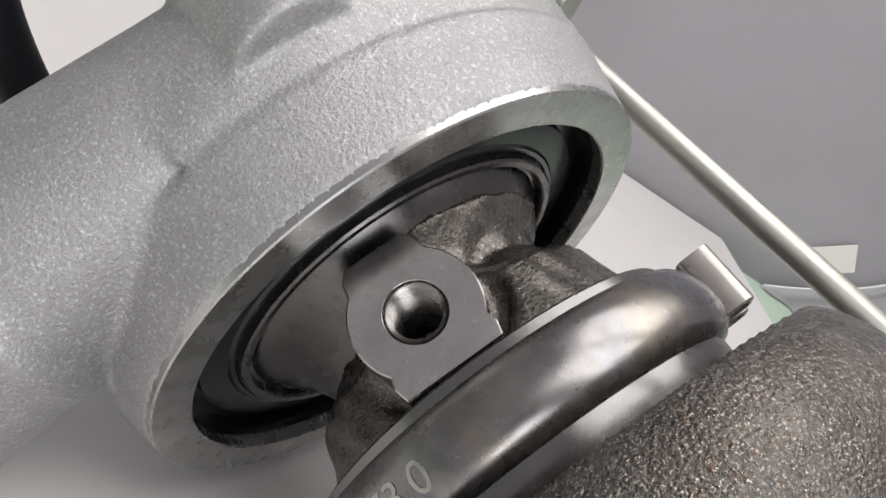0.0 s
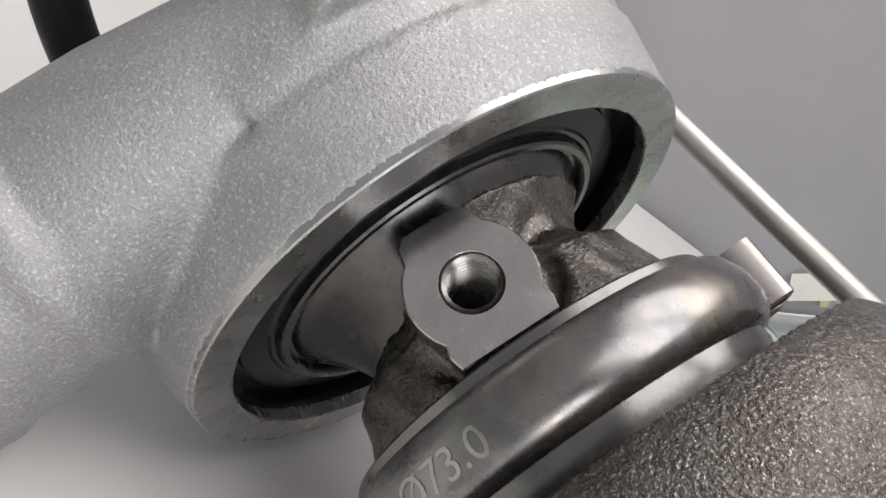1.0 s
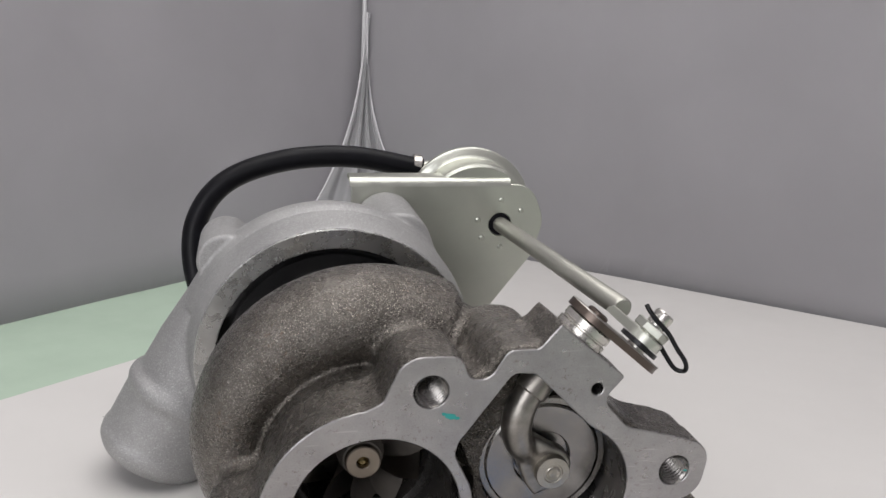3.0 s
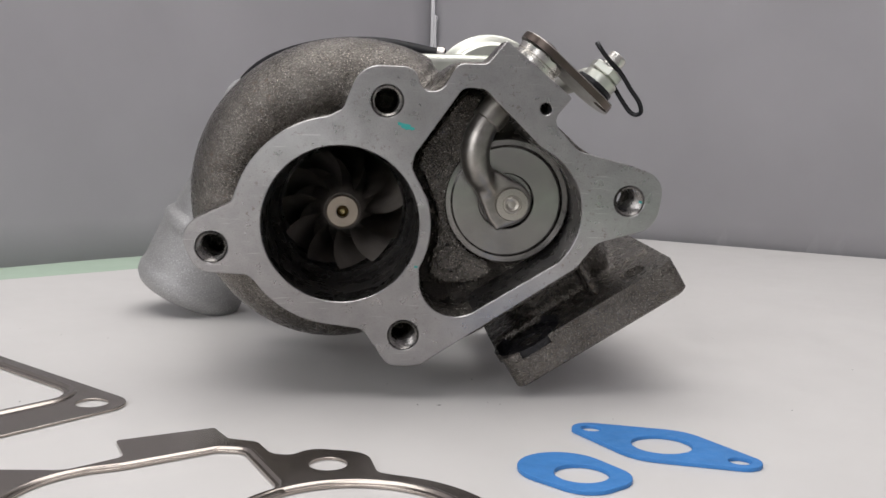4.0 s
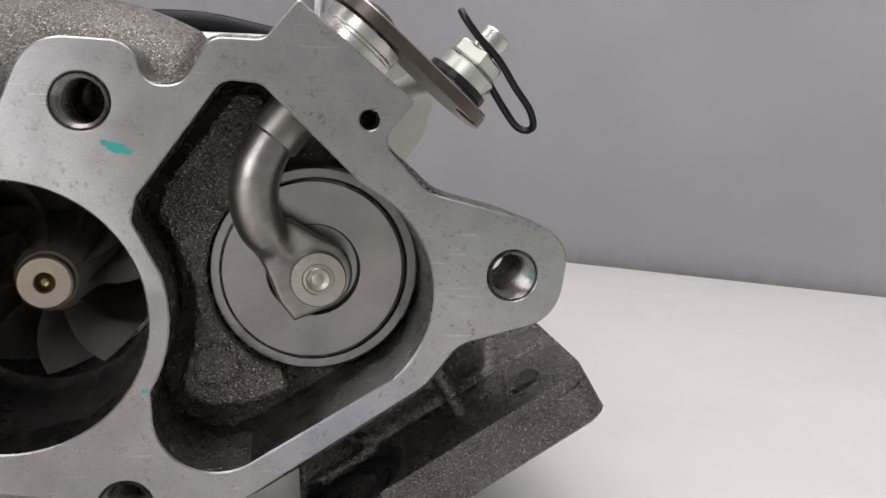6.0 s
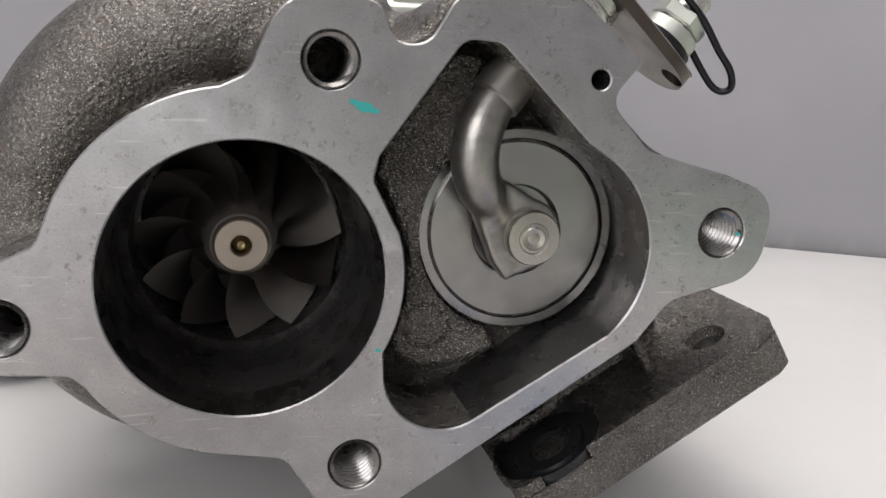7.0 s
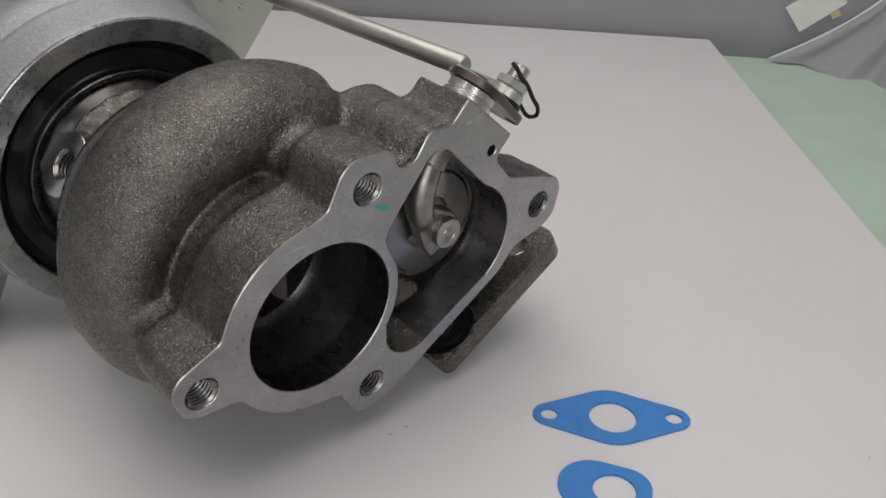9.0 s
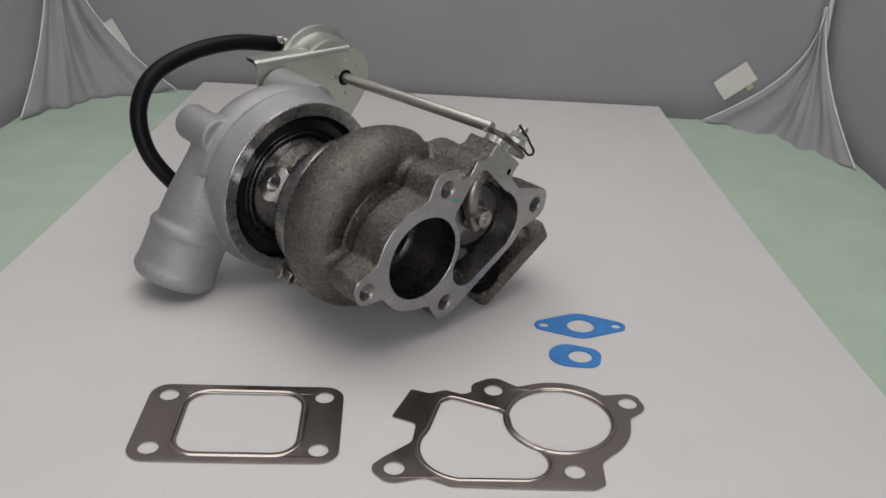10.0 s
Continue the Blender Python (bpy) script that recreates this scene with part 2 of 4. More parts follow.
def plate(outline, holes, z0, z1, frame_=None, bevel=0.0, walls=True, back=True, side=0, hole_side=None, bare=()):
    """A plate between z0 (back) and z1 (front), with holes through it. Face material 0; sides take the slot in side, hole walls hole_side."""
    bm = bmesh.new()
    loops = [list(outline)] + [list(h) for h in holes]
    loops = [l if (area_of(l) > 0) == (i == 0) else l[::-1] for i, l in enumerate(loops)]

    def inset(loop, d):
        out = []
        for i, p in enumerate(loop):
            a, b = Vector(loop[i - 1]), Vector(loop[(i + 1) % len(loop)])
            t = (b - a).normalized()
            out.append((p[0] - t.y * d, p[1] + t.x * d))
        return out

    flat = [inset(l, bevel) if bevel else l for l in loops]
    tris = mathutils.geometry.tessellate_polygon([[Vector((x, y, 0)) for x, y in l] for l in flat])
    pts = [p for l in flat for p in l]
    front = [bm.verts.new((x, y, z1)) for x, y in pts]
    low = [bm.verts.new((x, y, z0)) for l in loops for x, y in l]
    mid = [bm.verts.new((x, y, z1 - bevel)) for l in loops for x, y in l] if bevel else front
    for a, b, c in tris:
        va, vb, vc = front[a], front[b], front[c]
        up = (vb.co - va.co).cross(vc.co - va.co).z > 0
        for vs in ([va, vb, vc] if up else [va, vc, vb],) + ((([low[a], low[c], low[b]] if up else [low[a], low[b], low[c]]),) if back else ()):
            try:
                bm.faces.new(vs)
            except ValueError:
                pass
    k = 0
    for n, l in enumerate(loops):
        slot = side if n == 0 or hole_side is None else hole_side
        for i in range(len(l)):
            a, b = k + i, k + (i + 1) % len(l)
            if bevel:
                bm.faces.new((front[a], mid[a], mid[b], front[b]))
            if walls and n not in bare:
                bm.faces.new((mid[a], low[a], low[b], mid[b])).material_index = slot
        k += len(l)
    bm.transform(Matrix.Scale(U, 4))
    if frame_:
        bm.transform(frame_)
    return bm


def lathe(profile, n=96, centre=(0, 0), closed=False):
    """A turned body round the axis w from points (radius, w)."""
    bm = bmesh.new()
    rows = []
    for r, w in profile:
        rows.append([bm.verts.new(((centre[0] + r * math.cos(2 * math.pi * k / n)) * U, (centre[1] + r * math.sin(2 * math.pi * k / n)) * U, w * U)) for k in range(n)])
    pairs = list(zip(rows, rows[1:])) + ([(rows[-1], rows[0])] if closed else [])
    for a, b in pairs:
        for k in range(n):
            bm.faces.new((a[k], a[(k + 1) % n], b[(k + 1) % n], b[k]))
    return bm


def axis_frame(at, way, side=(0, 0, 1)):
    """A frame whose z runs along way and whose x leans to side; at in plan units."""
    z = Vector(way).normalized()
    x = Vector(side) - Vector(side).dot(z) * z
    x = x.normalized() if x.length > 1e-4 else z.orthogonal().normalized()
    m = Matrix((x, z.cross(x), z)).transposed().to_4x4()
    m.translation = Vector(at) * U
    return m


def turned(profile, at, way, n=40, caps=True):
    """A turned body along any way; profile of (radius, height)."""
    bm = lathe(profile, n)
    if caps:
        bm.verts.ensure_lookup_table()
        bm.faces.new([bm.verts[k] for k in range(n)][::-1])
        bm.faces.new([bm.verts[len(bm.verts) - n + k] for k in range(n)])
    bm.transform(axis_frame(at, way))
    bmesh.ops.recalc_face_normals(bm, faces=bm.faces)
    return bm


def box(x0, x1, y0, y1, z0, z1, bevel=0.0, frame_=None):
    bm = bmesh.new()
    bmesh.ops.create_cube(bm, size=1)
    for v in bm.verts:
        v.co = ((x0 if v.co.x < 0 else x1) * U, (y0 if v.co.y < 0 else y1) * U, (z0 if v.co.z < 0 else z1) * U)
    if bevel:
        bmesh.ops.bevel(bm, geom=bm.edges[:], offset=bevel * U, segments=2, affect="EDGES", profile=0.6)
    if frame_:
        bm.transform(frame_)
    return bm


def spline(points, n):
    """A smooth line through points (x, y, z, radius)."""
    pts = [np.array(p, float) for p in points]
    pts = [2 * pts[0] - pts[1]] + pts + [2 * pts[-1] - pts[-2]]
    out = []
    for i in range(1, len(pts) - 2):
        p0, p1, p2, p3 = pts[i - 1:i + 3]
        for k in range(n):
            t = k / n
            out.append(0.5 * (2 * p1 + (p2 - p0) * t + (2 * p0 - 5 * p1 + 4 * p2 - p3) * t * t + (3 * p1 - p0 - 3 * p2 + p3) * t ** 3))
    return out + [pts[-2]]


def tube(points, n=8, sides=16, caps=True):
    """A round tube through points (x, y, z, radius)."""
    line = spline(points, n)
    bm, rows, side = bmesh.new(), [], None
    for i, p in enumerate(line):
        way = Vector(line[min(i + 1, len(line) - 1)][:3] - line[max(i - 1, 0)][:3]).normalized()
        side = way.orthogonal().normalized() if side is None else (side - side.dot(way) * way).normalized()
        up = way.cross(side)
        rows.append([bm.verts.new((Vector(p[:3]) + float(p[3]) * (side * math.cos(2 * math.pi * k / sides) + up * math.sin(2 * math.pi * k / sides))) * U) for k in range(sides)])
    for a, b in zip(rows, rows[1:]):
        for k in range(sides):
            bm.faces.new((a[k], a[(k + 1) % sides], b[(k + 1) % sides], b[k]))
    if caps:
        bm.faces.new(rows[0][::-1])
        bm.faces.new(rows[-1])
    return bm


# castings: distance fields turned into meshes
def smin(a, b, k):
    h = np.clip(0.5 + 0.5 * (b - a) / k, 0, 1)
    return b + (a - b) * h - k * h * (1 - h)


def smax(a, b, k):
    return -smin(-a, -b, k)


def capsule(x, y, z, a, b, ra, rb):
    a, b = np.array(a, float), np.array(b, float)
    d = b - a
    h = np.clip(((x - a[0]) * d[0] + (y - a[1]) * d[1] + (z - a[2]) * d[2]) / d.dot(d), 0, 1)
    return np.sqrt((x - a[0] - h * d[0]) ** 2 + (y - a[1] - h * d[1]) ** 2 + (z - a[2] - h * d[2]) ** 2) - (ra + (rb - ra) * h)


def rod_field(x, y, z, a, b, r, edge=1.0):
    """A cylinder from a to b with rounded edges."""
    a, b = np.array(a, float), np.array(b, float)
    d = b - a
    length = math.sqrt(d.dot(d))
    d = d / length
    h = (x - a[0]) * d[0] + (y - a[1]) * d[1] + (z - a[2]) * d[2]
    q = np.sqrt(np.maximum((x - a[0] - h * d[0]) ** 2 + (y - a[1] - h * d[1]) ** 2 + (z - a[2] - h * d[2]) ** 2, 0))
    return smax(q - r, np.abs(h - length / 2) - length / 2, edge)


def box_field(p, q, s, lo, hi, r):
    d = [np.abs(c - (l + h) / 2) - (h - l) / 2 + r for c, l, h in zip((p, q, s), lo, hi)]
    return np.sqrt(sum(np.maximum(c, 0) ** 2 for c in d)) + np.minimum(np.maximum(np.maximum(d[0], d[1]), d[2]), 0) - r


def poly_field(x, y, loop):
    """Signed distance to a flat outline."""
    best, inside = np.full(np.broadcast(x, y).shape, 1e9), np.zeros(np.broadcast(x, y).shape, bool)
    for (ax, ay), (bx, by) in zip(loop, loop[1:] + loop[:1]):
        ex, ey = bx - ax, by - ay
        if ex * ex + ey * ey < 1e-9:
            continue
        h = np.clip(((x - ax) * ex + (y - ay) * ey) / (ex * ex + ey * ey), 0, 1)
        best = np.minimum(best, (x - ax - h * ex) ** 2 + (y - ay - h * ey) ** 2)
        if abs(ey) > 1e-9:
            inside ^= ((ay > y) != (by > y)) & (x < ax + (y - ay) * ex / ey)
    return np.where(inside, -np.sqrt(best), np.sqrt(best))


def casting(name, field, lo, hi, step, material, parent, label=""):
    """A mesh of the surface where the field is zero, within lo to hi."""
    axes = [np.arange(l, h + step, step) for l, h in zip(lo, hi)]
    f = field(axes[0][:, None, None], axes[1][None, :, None], axes[2][None, None, :])
    f = np.ascontiguousarray(np.broadcast_to(f, tuple(map(len, axes))))
    ins = f < 0
    n = [len(a) - 1 for a in axes]
    count = np.zeros(n)
    total = np.zeros((*n, 3))
    for ax in range(3):
        o1, o2 = [i for i in range(3) if i != ax]
        sa, sb = [slice(None)] * 3, [slice(None)] * 3
        sa[ax], sb[ax] = slice(0, -1), slice(1, None)
        fa, fb = f[tuple(sa)], f[tuple(sb)]
        cross = (fa < 0) != (fb < 0)
        t = np.where(cross, fa / np.where(cross, fa - fb, 1), 0)
        for d1 in (0, 1):
            for d2 in (0, 1):
                s = [slice(None)] * 3
                s[o1], s[o2] = slice(d1, n[o1] + d1), slice(d2, n[o2] + d2)
                c = cross[tuple(s)]
                count += c
                total[..., ax] += np.where(c, t[tuple(s)], 0)
                total[..., o1] += c * d1
                total[..., o2] += c * d2
    active = count > 0
    index = np.full(n, -1)
    index[active] = np.arange(active.sum())
    cells = np.argwhere(active)
    pts = (cells + total[active] / count[active][:, None]) * step + np.array([a[0] for a in axes])
    quads = []
    for ax in range(3):
        o1, o2 = (ax + 1) % 3, (ax + 2) % 3
        sa, sb = [slice(None)] * 3, [slice(None)] * 3
        sa[ax], sb[ax] = slice(0, -1), slice(1, None)
        cross = ins[tuple(sa)] != ins[tuple(sb)]
        e = np.argwhere(cross)
        e = e[(e[:, o1] > 0) & (e[:, o2] > 0) & (e[:, o1] < n[o1]) & (e[:, o2] < n[o2])]
        flip = ins[tuple(e.T)]
        corner = []
        for d1, d2 in ((1, 1), (0, 1), (0, 0), (1, 0)):
            c = e.copy()
            c[:, o1] -= d1
            c[:, o2] -= d2
            corner.append(index[tuple(c.T)])
        q = np.stack(corner, 1)
        q[~flip] = q[~flip][:, ::-1]
        quads.append(q)
    quads = np.concatenate(quads)
    for _ in range(3):
        x, y, z = pts.T
        v, h = field(x, y, z), 0.05
        g = np.stack([(field(x + h, y, z) - field(x - h, y, z)), (field(x, y + h, z) - field(x, y - h, z)), (field(x, y, z + h) - field(x, y, z - h))], 1) / (2 * h)
        move = -v[:, None] * g / np.maximum((g ** 2).sum(1), 0.2)[:, None]
        pts = pts + np.clip(move, -step / 3, step / 3)
    mesh = bpy.data.meshes.new(name)
    mesh.from_pydata((pts * U).tolist(), [], quads.tolist())
    mesh.materials.append(material)
    mesh.polygons.foreach_set("use_smooth", [True] * len(mesh.polygons))
    ob = new(name, mesh)
    ob.parent = parent
    return tagged(ob, label)


# ---- the setting: a table with a thick white board on it, inside a grey fabric photo tent ----
def sheet(name, rows, material, label="", thick=0.0):
    """A smooth sheet through a grid of plan points."""
    bm = bmesh.new()
    grid = [[bm.verts.new(Vector(p) * U) for p in row] for row in rows]
    for a, b in zip(grid, grid[1:]):
        for k in range(len(a) - 1):
            bm.faces.new((a[k], a[k + 1], b[k + 1], b[k]))
    if thick:
        bmesh.ops.solidify(bm, geom=bm.faces[:], thickness=thick * U)
    return part(name, bm, material, None, label, True)


LEFT, RIGHT, DROP, HIGH, FRONT = -330, 612, -14, 960, -960


def back_y(x):
    return 731 - 0.14 * (x + 137)


def lift(x, y):
    """The board and the cloth bow up gently towards the far wall and the west side."""
    side = 19 * (min(430.0, max(0.0, 245 - x)) / 405) ** 1.7
    return side + (1 - side / 26) * 24 * min(1.3, max(0.0, (y - 140) / 570)) ** 1.35


def ripple(s, z, size=3.0):
    return size * noise.noise(Vector((s / 190, z / 230, 3.1)))


def wall_rows(a, b, n=44, m=24):
    way = Vector((b[0] - a[0], b[1] - a[1], 0))
    side = Vector((-way.y, way.x, 0)).normalized()
    out = []
    for j in range(m + 1):
        z = DROP - 2 + (HIGH - DROP) * j / m
        out.append([tuple(Vector((*a, z)) + way * i / n + side * ripple(way.length * i / n + a[0], z) + Vector((0, 0, lift(a[0] + way.x * i / n, a[1] + way.y * i / n) - 3))) for i in range(n + 1)])
    return out


CORNER_L, CORNER_R = (LEFT, back_y(LEFT)), (RIGHT, back_y(RIGHT))
for name, a, b in (("wall_north", CORNER_L, CORNER_R), ("wall_west", (LEFT, FRONT), CORNER_L), ("wall_east", CORNER_R, (RIGHT, FRONT))):
    tagged(sheet(name, wall_rows(a, b), WALL, "grey fabric wall of a photo tent, faintly rippled", 3), kind="structure", category="wall")
# the front is out of view: added to close the tent, opened for front light
front = round_poly([(LEFT - 10, DROP - 8, 0), (RIGHT + 10, DROP - 8, 0), (RIGHT + 10, HIGH, 0), (LEFT - 10, HIGH, 0)])
gap = round_poly([(-300, 60, 30), (585, 60, 30), (585, 770, 30), (-300, 770, 30)])
tagged(part("wall_south", plate(front, [gap], 0, 4, Matrix.Translation((0, FRONT * U, 0)) @ pose(0, 0, 0, 90)), WALL, None, "unseen grey fabric front added to close the tent, with opening"), kind="structure", category="wall")
tagged(part("ceiling", box(LEFT - 10, RIGHT + 10, FRONT - 10, 960, HIGH, HIGH + 8), VEIL, None, "white fabric roof of the tent"), kind="structure", category="ceiling")

bm = bmesh.new()
bmesh.ops.create_grid(bm, x_segments=90, y_segments=110, size=0.5)
for v in bm.verts:
    x, y = LEFT - 20 + (RIGHT - LEFT + 40) * (v.co.x + 0.5), FRONT + (1000 - FRONT) * (v.co.y + 0.5)
    v.co = Vector((x, y, lift(x, y) + DROP + 1.2 * noise.noise(Vector((x / 90, y / 120, 0))))) * U
tagged(part("floor", bm, GREEN, None, "pale green cloth spread over the table", True), kind="structure", category="cloth")

rows = []
for j in range(61):
    s = j / 60
    a, c = Vector((-180 + 39 * s, -640 + (726 + 640) * s, 0)), Vector((431, -640 + (649 + 640) * s, 0))
    rows.append([(p.x, p.y, lift(p.x, p.y)) for p in (a.lerp(c, i / 30) for i in range(31))])
bm = bmesh.new()
top = [[bm.verts.new(Vector(p) * U) for p in row] for row in rows]
low = [[bm.verts.new(Vector((p[0], p[1], p[2] - 11)) * U) for p in row] for row in rows]
for j in range(60):
    for i in range(30):
        bm.faces.new((top[j][i], top[j][i + 1], top[j + 1][i + 1], top[j + 1][i]))
        bm.faces.new((low[j][i], low[j + 1][i], low[j + 1][i + 1], low[j][i + 1]))
for upper, lower in ((top[0], low[0]), (top[-1][::-1], low[-1][::-1]), ([r[0] for r in top][::-1], [r[0] for r in low][::-1]), ([r[-1] for r in top], [r[-1] for r in low])):
    for k in range(len(upper) - 1):
        bm.faces.new((upper[k], lower[k], lower[k + 1], upper[k + 1]))
board = tagged(part("white_board", bm, BOARD, None, "thick smooth white board lying on the green cloth", "auto"), category="board")

bm = bmesh.new()
for k in range(55):
    x, y, r = rnd.uniform(-150, 400), rnd.uniform(-120, 420), rnd.uniform(0.14, 0.34)
    long = rnd.choice((1, 1, 1, 3))
    m = Matrix.Translation(Vector((x, y, r * 0.5 + lift(x, y))) * U) @ Euler((0, 0, rnd.uniform(0, 6))).to_matrix().to_4x4() @ Matrix.Diagonal((r * U * long, r * U * 0.8, r * U * 0.5, 1))
    bmesh.ops.create_icosphere(bm, subdivisions=1, radius=1, matrix=m)
tagged(part("dust", bm, SPECK, None, "fine dark specks of dust on the white board"), kind="stuff", category="dust")


def corner_drape(corner, side, name):
    """Thin fabric gathered across a corner of the tent, with a bright hem along each free edge."""
    cx, cy = corner
    high, wide, power = (138, 122, 2.3) if side < 0 else (270, 146, 2.8)
    rows = []
    for j in range(37):
        t = j / 36
        reach = wide * (1 - t) ** power + 1.5
        row = []
        for i in range(57):
            s = i / 56
            a = Vector((cx + side * 6, cy - 30 * (1 - t) - reach * 0.9, 0))
            b = Vector((cx + side * (8 + reach * 0.95), back_y(cx + side * reach) - 6, 0))
            mid = Vector((cx + side * (14 + 0.16 * reach), cy - 26 * (1 - t) - 0.10 * reach, 0))
            p = a * (1 - s) ** 2 + mid * 2 * s * (1 - s) + b * s * s
            free = math.sin(math.pi * s) ** 0.6 * (1 - t) ** 0.8
            fold = free * (4.6 * math.sin(s * 21 + 3.5 * t * s + side) + 2.6 * math.sin(s * 43 + 2.0 * side + 5 * t) + 7 * noise.noise(Vector((s * 7, t * 3, side * 2.7))))
            x, y = p.x + side * (4 + fold), p.y - 4 - fold
            row.append((x, y, DROP + 3 + lift(x, y) + high * t - 5 * (1 - t) * math.sin(math.pi * s)))
        rows.append(row)
    tagged(sheet(name, rows, VEIL, "thin white fabric gathered in folds across the tent corner", 0.8), category="curtain", kind="structure")
    for k, tag in ((0, "_hem_side"), (-1, "_hem_back")):
        line = [(*row[k], 1.15 + 0.5 * noise.noise(Vector((n * 0.9, k, side)))) for n, row in enumerate(rows[::2])]
        tagged(part(name + tag, tube(line, 3, 8), HEM, None, "white piped hem of the gathered fabric", True), category="hem", kind="structure")
    seam = [(cx + side * (5 + 1.5 * math.sin(k * 1.3)), cy - 6, DROP + high * 0.8 + k * 90, 2.6) for k in range(11)]
    tagged(part(name + "_seam", tube(seam, 5, 8), HEM, None, "white piped seam up the tent corner", True), category="seam", kind="structure")


corner_drape(CORNER_L, 1, "drape_west")
corner_drape(CORNER_R, -1, "drape_east")


def tape(x, z, turn):
    m = Matrix.Translation(Vector((x, back_y(x) - 7.5, z)) * U) @ pose(0, 0, 0, 90, 0, -7.97) @ pose(0, 0, 0, 0, 0, turn)
    thing = tagged(new("tape_patch"), "white paper tape patch stuck on the grey fabric", "tape", "tape patches")
    thing.matrix_world = m
    part("strip", box(-22, 22, -13, 13, -0.4, 0.4, 0.2), TAPE, thing)
    part("corner_piece", box(6, 14, -19, -12, -0.5, 0.3, 0.2), plain_tan, thing, "small tan scrap of tape")


plain_tan = plain("tan_tape", (0.55, 0.45, 0.25), 0.7)
tape(-254, 77, -62)
tape(514, 57, 38)


# ---- the turbocharger ----
turbo = tagged(new("turbocharger"), "turbocharger with iron turbine and bare aluminium compressor on white board", "turbocharger")
AX_U, AX_V, AX_W = Vector((0.72988, 0.68357, 0)), Vector((0.06789, -0.07249, 0.99506)), Vector((0.68019, -0.72627, -0.09931))
m = Matrix((AX_U, AX_V, AX_W)).transposed().to_4x4()
m.translation = Vector((148.41, 106.98, 66.33)) * U
turbo.matrix_world = m

HOLES = {"a": (16.0, 43.7), "b": (-45.1, -8.3), "c": (22.8, -40.5), "d": (104.3, 9.7)}
LEFT_ARC = [(x, y, 0) for x, y in arc(0, 0, 38.3, 158, 97, 14)]
LOW_ARC = [(x, y, 0) for x, y in arc(0, 0, 36.6, 262, 214, 12)]
FLANGE = round_poly([(7.0, 56.0, 10), (25.8, 55.6, 9), (28, 47.4, 4), (35, 47.6, 5), (40.5, 57.2, 4), (50.6, 57.2, 3), (57.4, 65.4, 0.8), (81.4, 46.2, 1),
                     (74.6, 38, 4), (84.5, 27.6, 8), (104.2, 22.8, 10), (117.2, 18.2, 10), (115.0, -0.2, 10), (93.0, -6.0, 8), (86, -15.2, 8), (28.6, -52.2, 7), (17.2, -52.2, 6), (8.0, -38.2, 5)]
                    + LOW_ARC + [(-33, -18.2, 3), (-50.5, -17.2, 8), (-57.2, -1.5, 8), (-38.0, 7.6, 4)] + LEFT_ARC + [(0.6, 40.6, 4)])
POCKET = round_poly([(42.6, 49.0, 4), (50.2, 48.6, 4), (70.5, 29.2, 10)] + [(x, y, 0) for x, y in arc(62, 5, 25, 58, -48, 18)]
                    + [(x, y, 0) for x, y in arc(41.8, -20.2, 13.4, -60, -172, 18)] + [(x, y, 0) for x, y in arc(0, 0, 32.2, -29, 17, 8)] + [(25.0, 20.6, 3), (26.0, 25.4, 3)])
BORE_RING = ring(0, 0, 28, 96)
R_WAY, S_WAY = (0.8485, 0.5291), (0.5291, -0.8485)


def volute_size(th, start, span, tail):
    p = ((th - start) % (2 * math.pi)) / (2 * math.pi)
    return np.where(p < tail, p / span, tail / span * (1 - p) / (1 - tail))


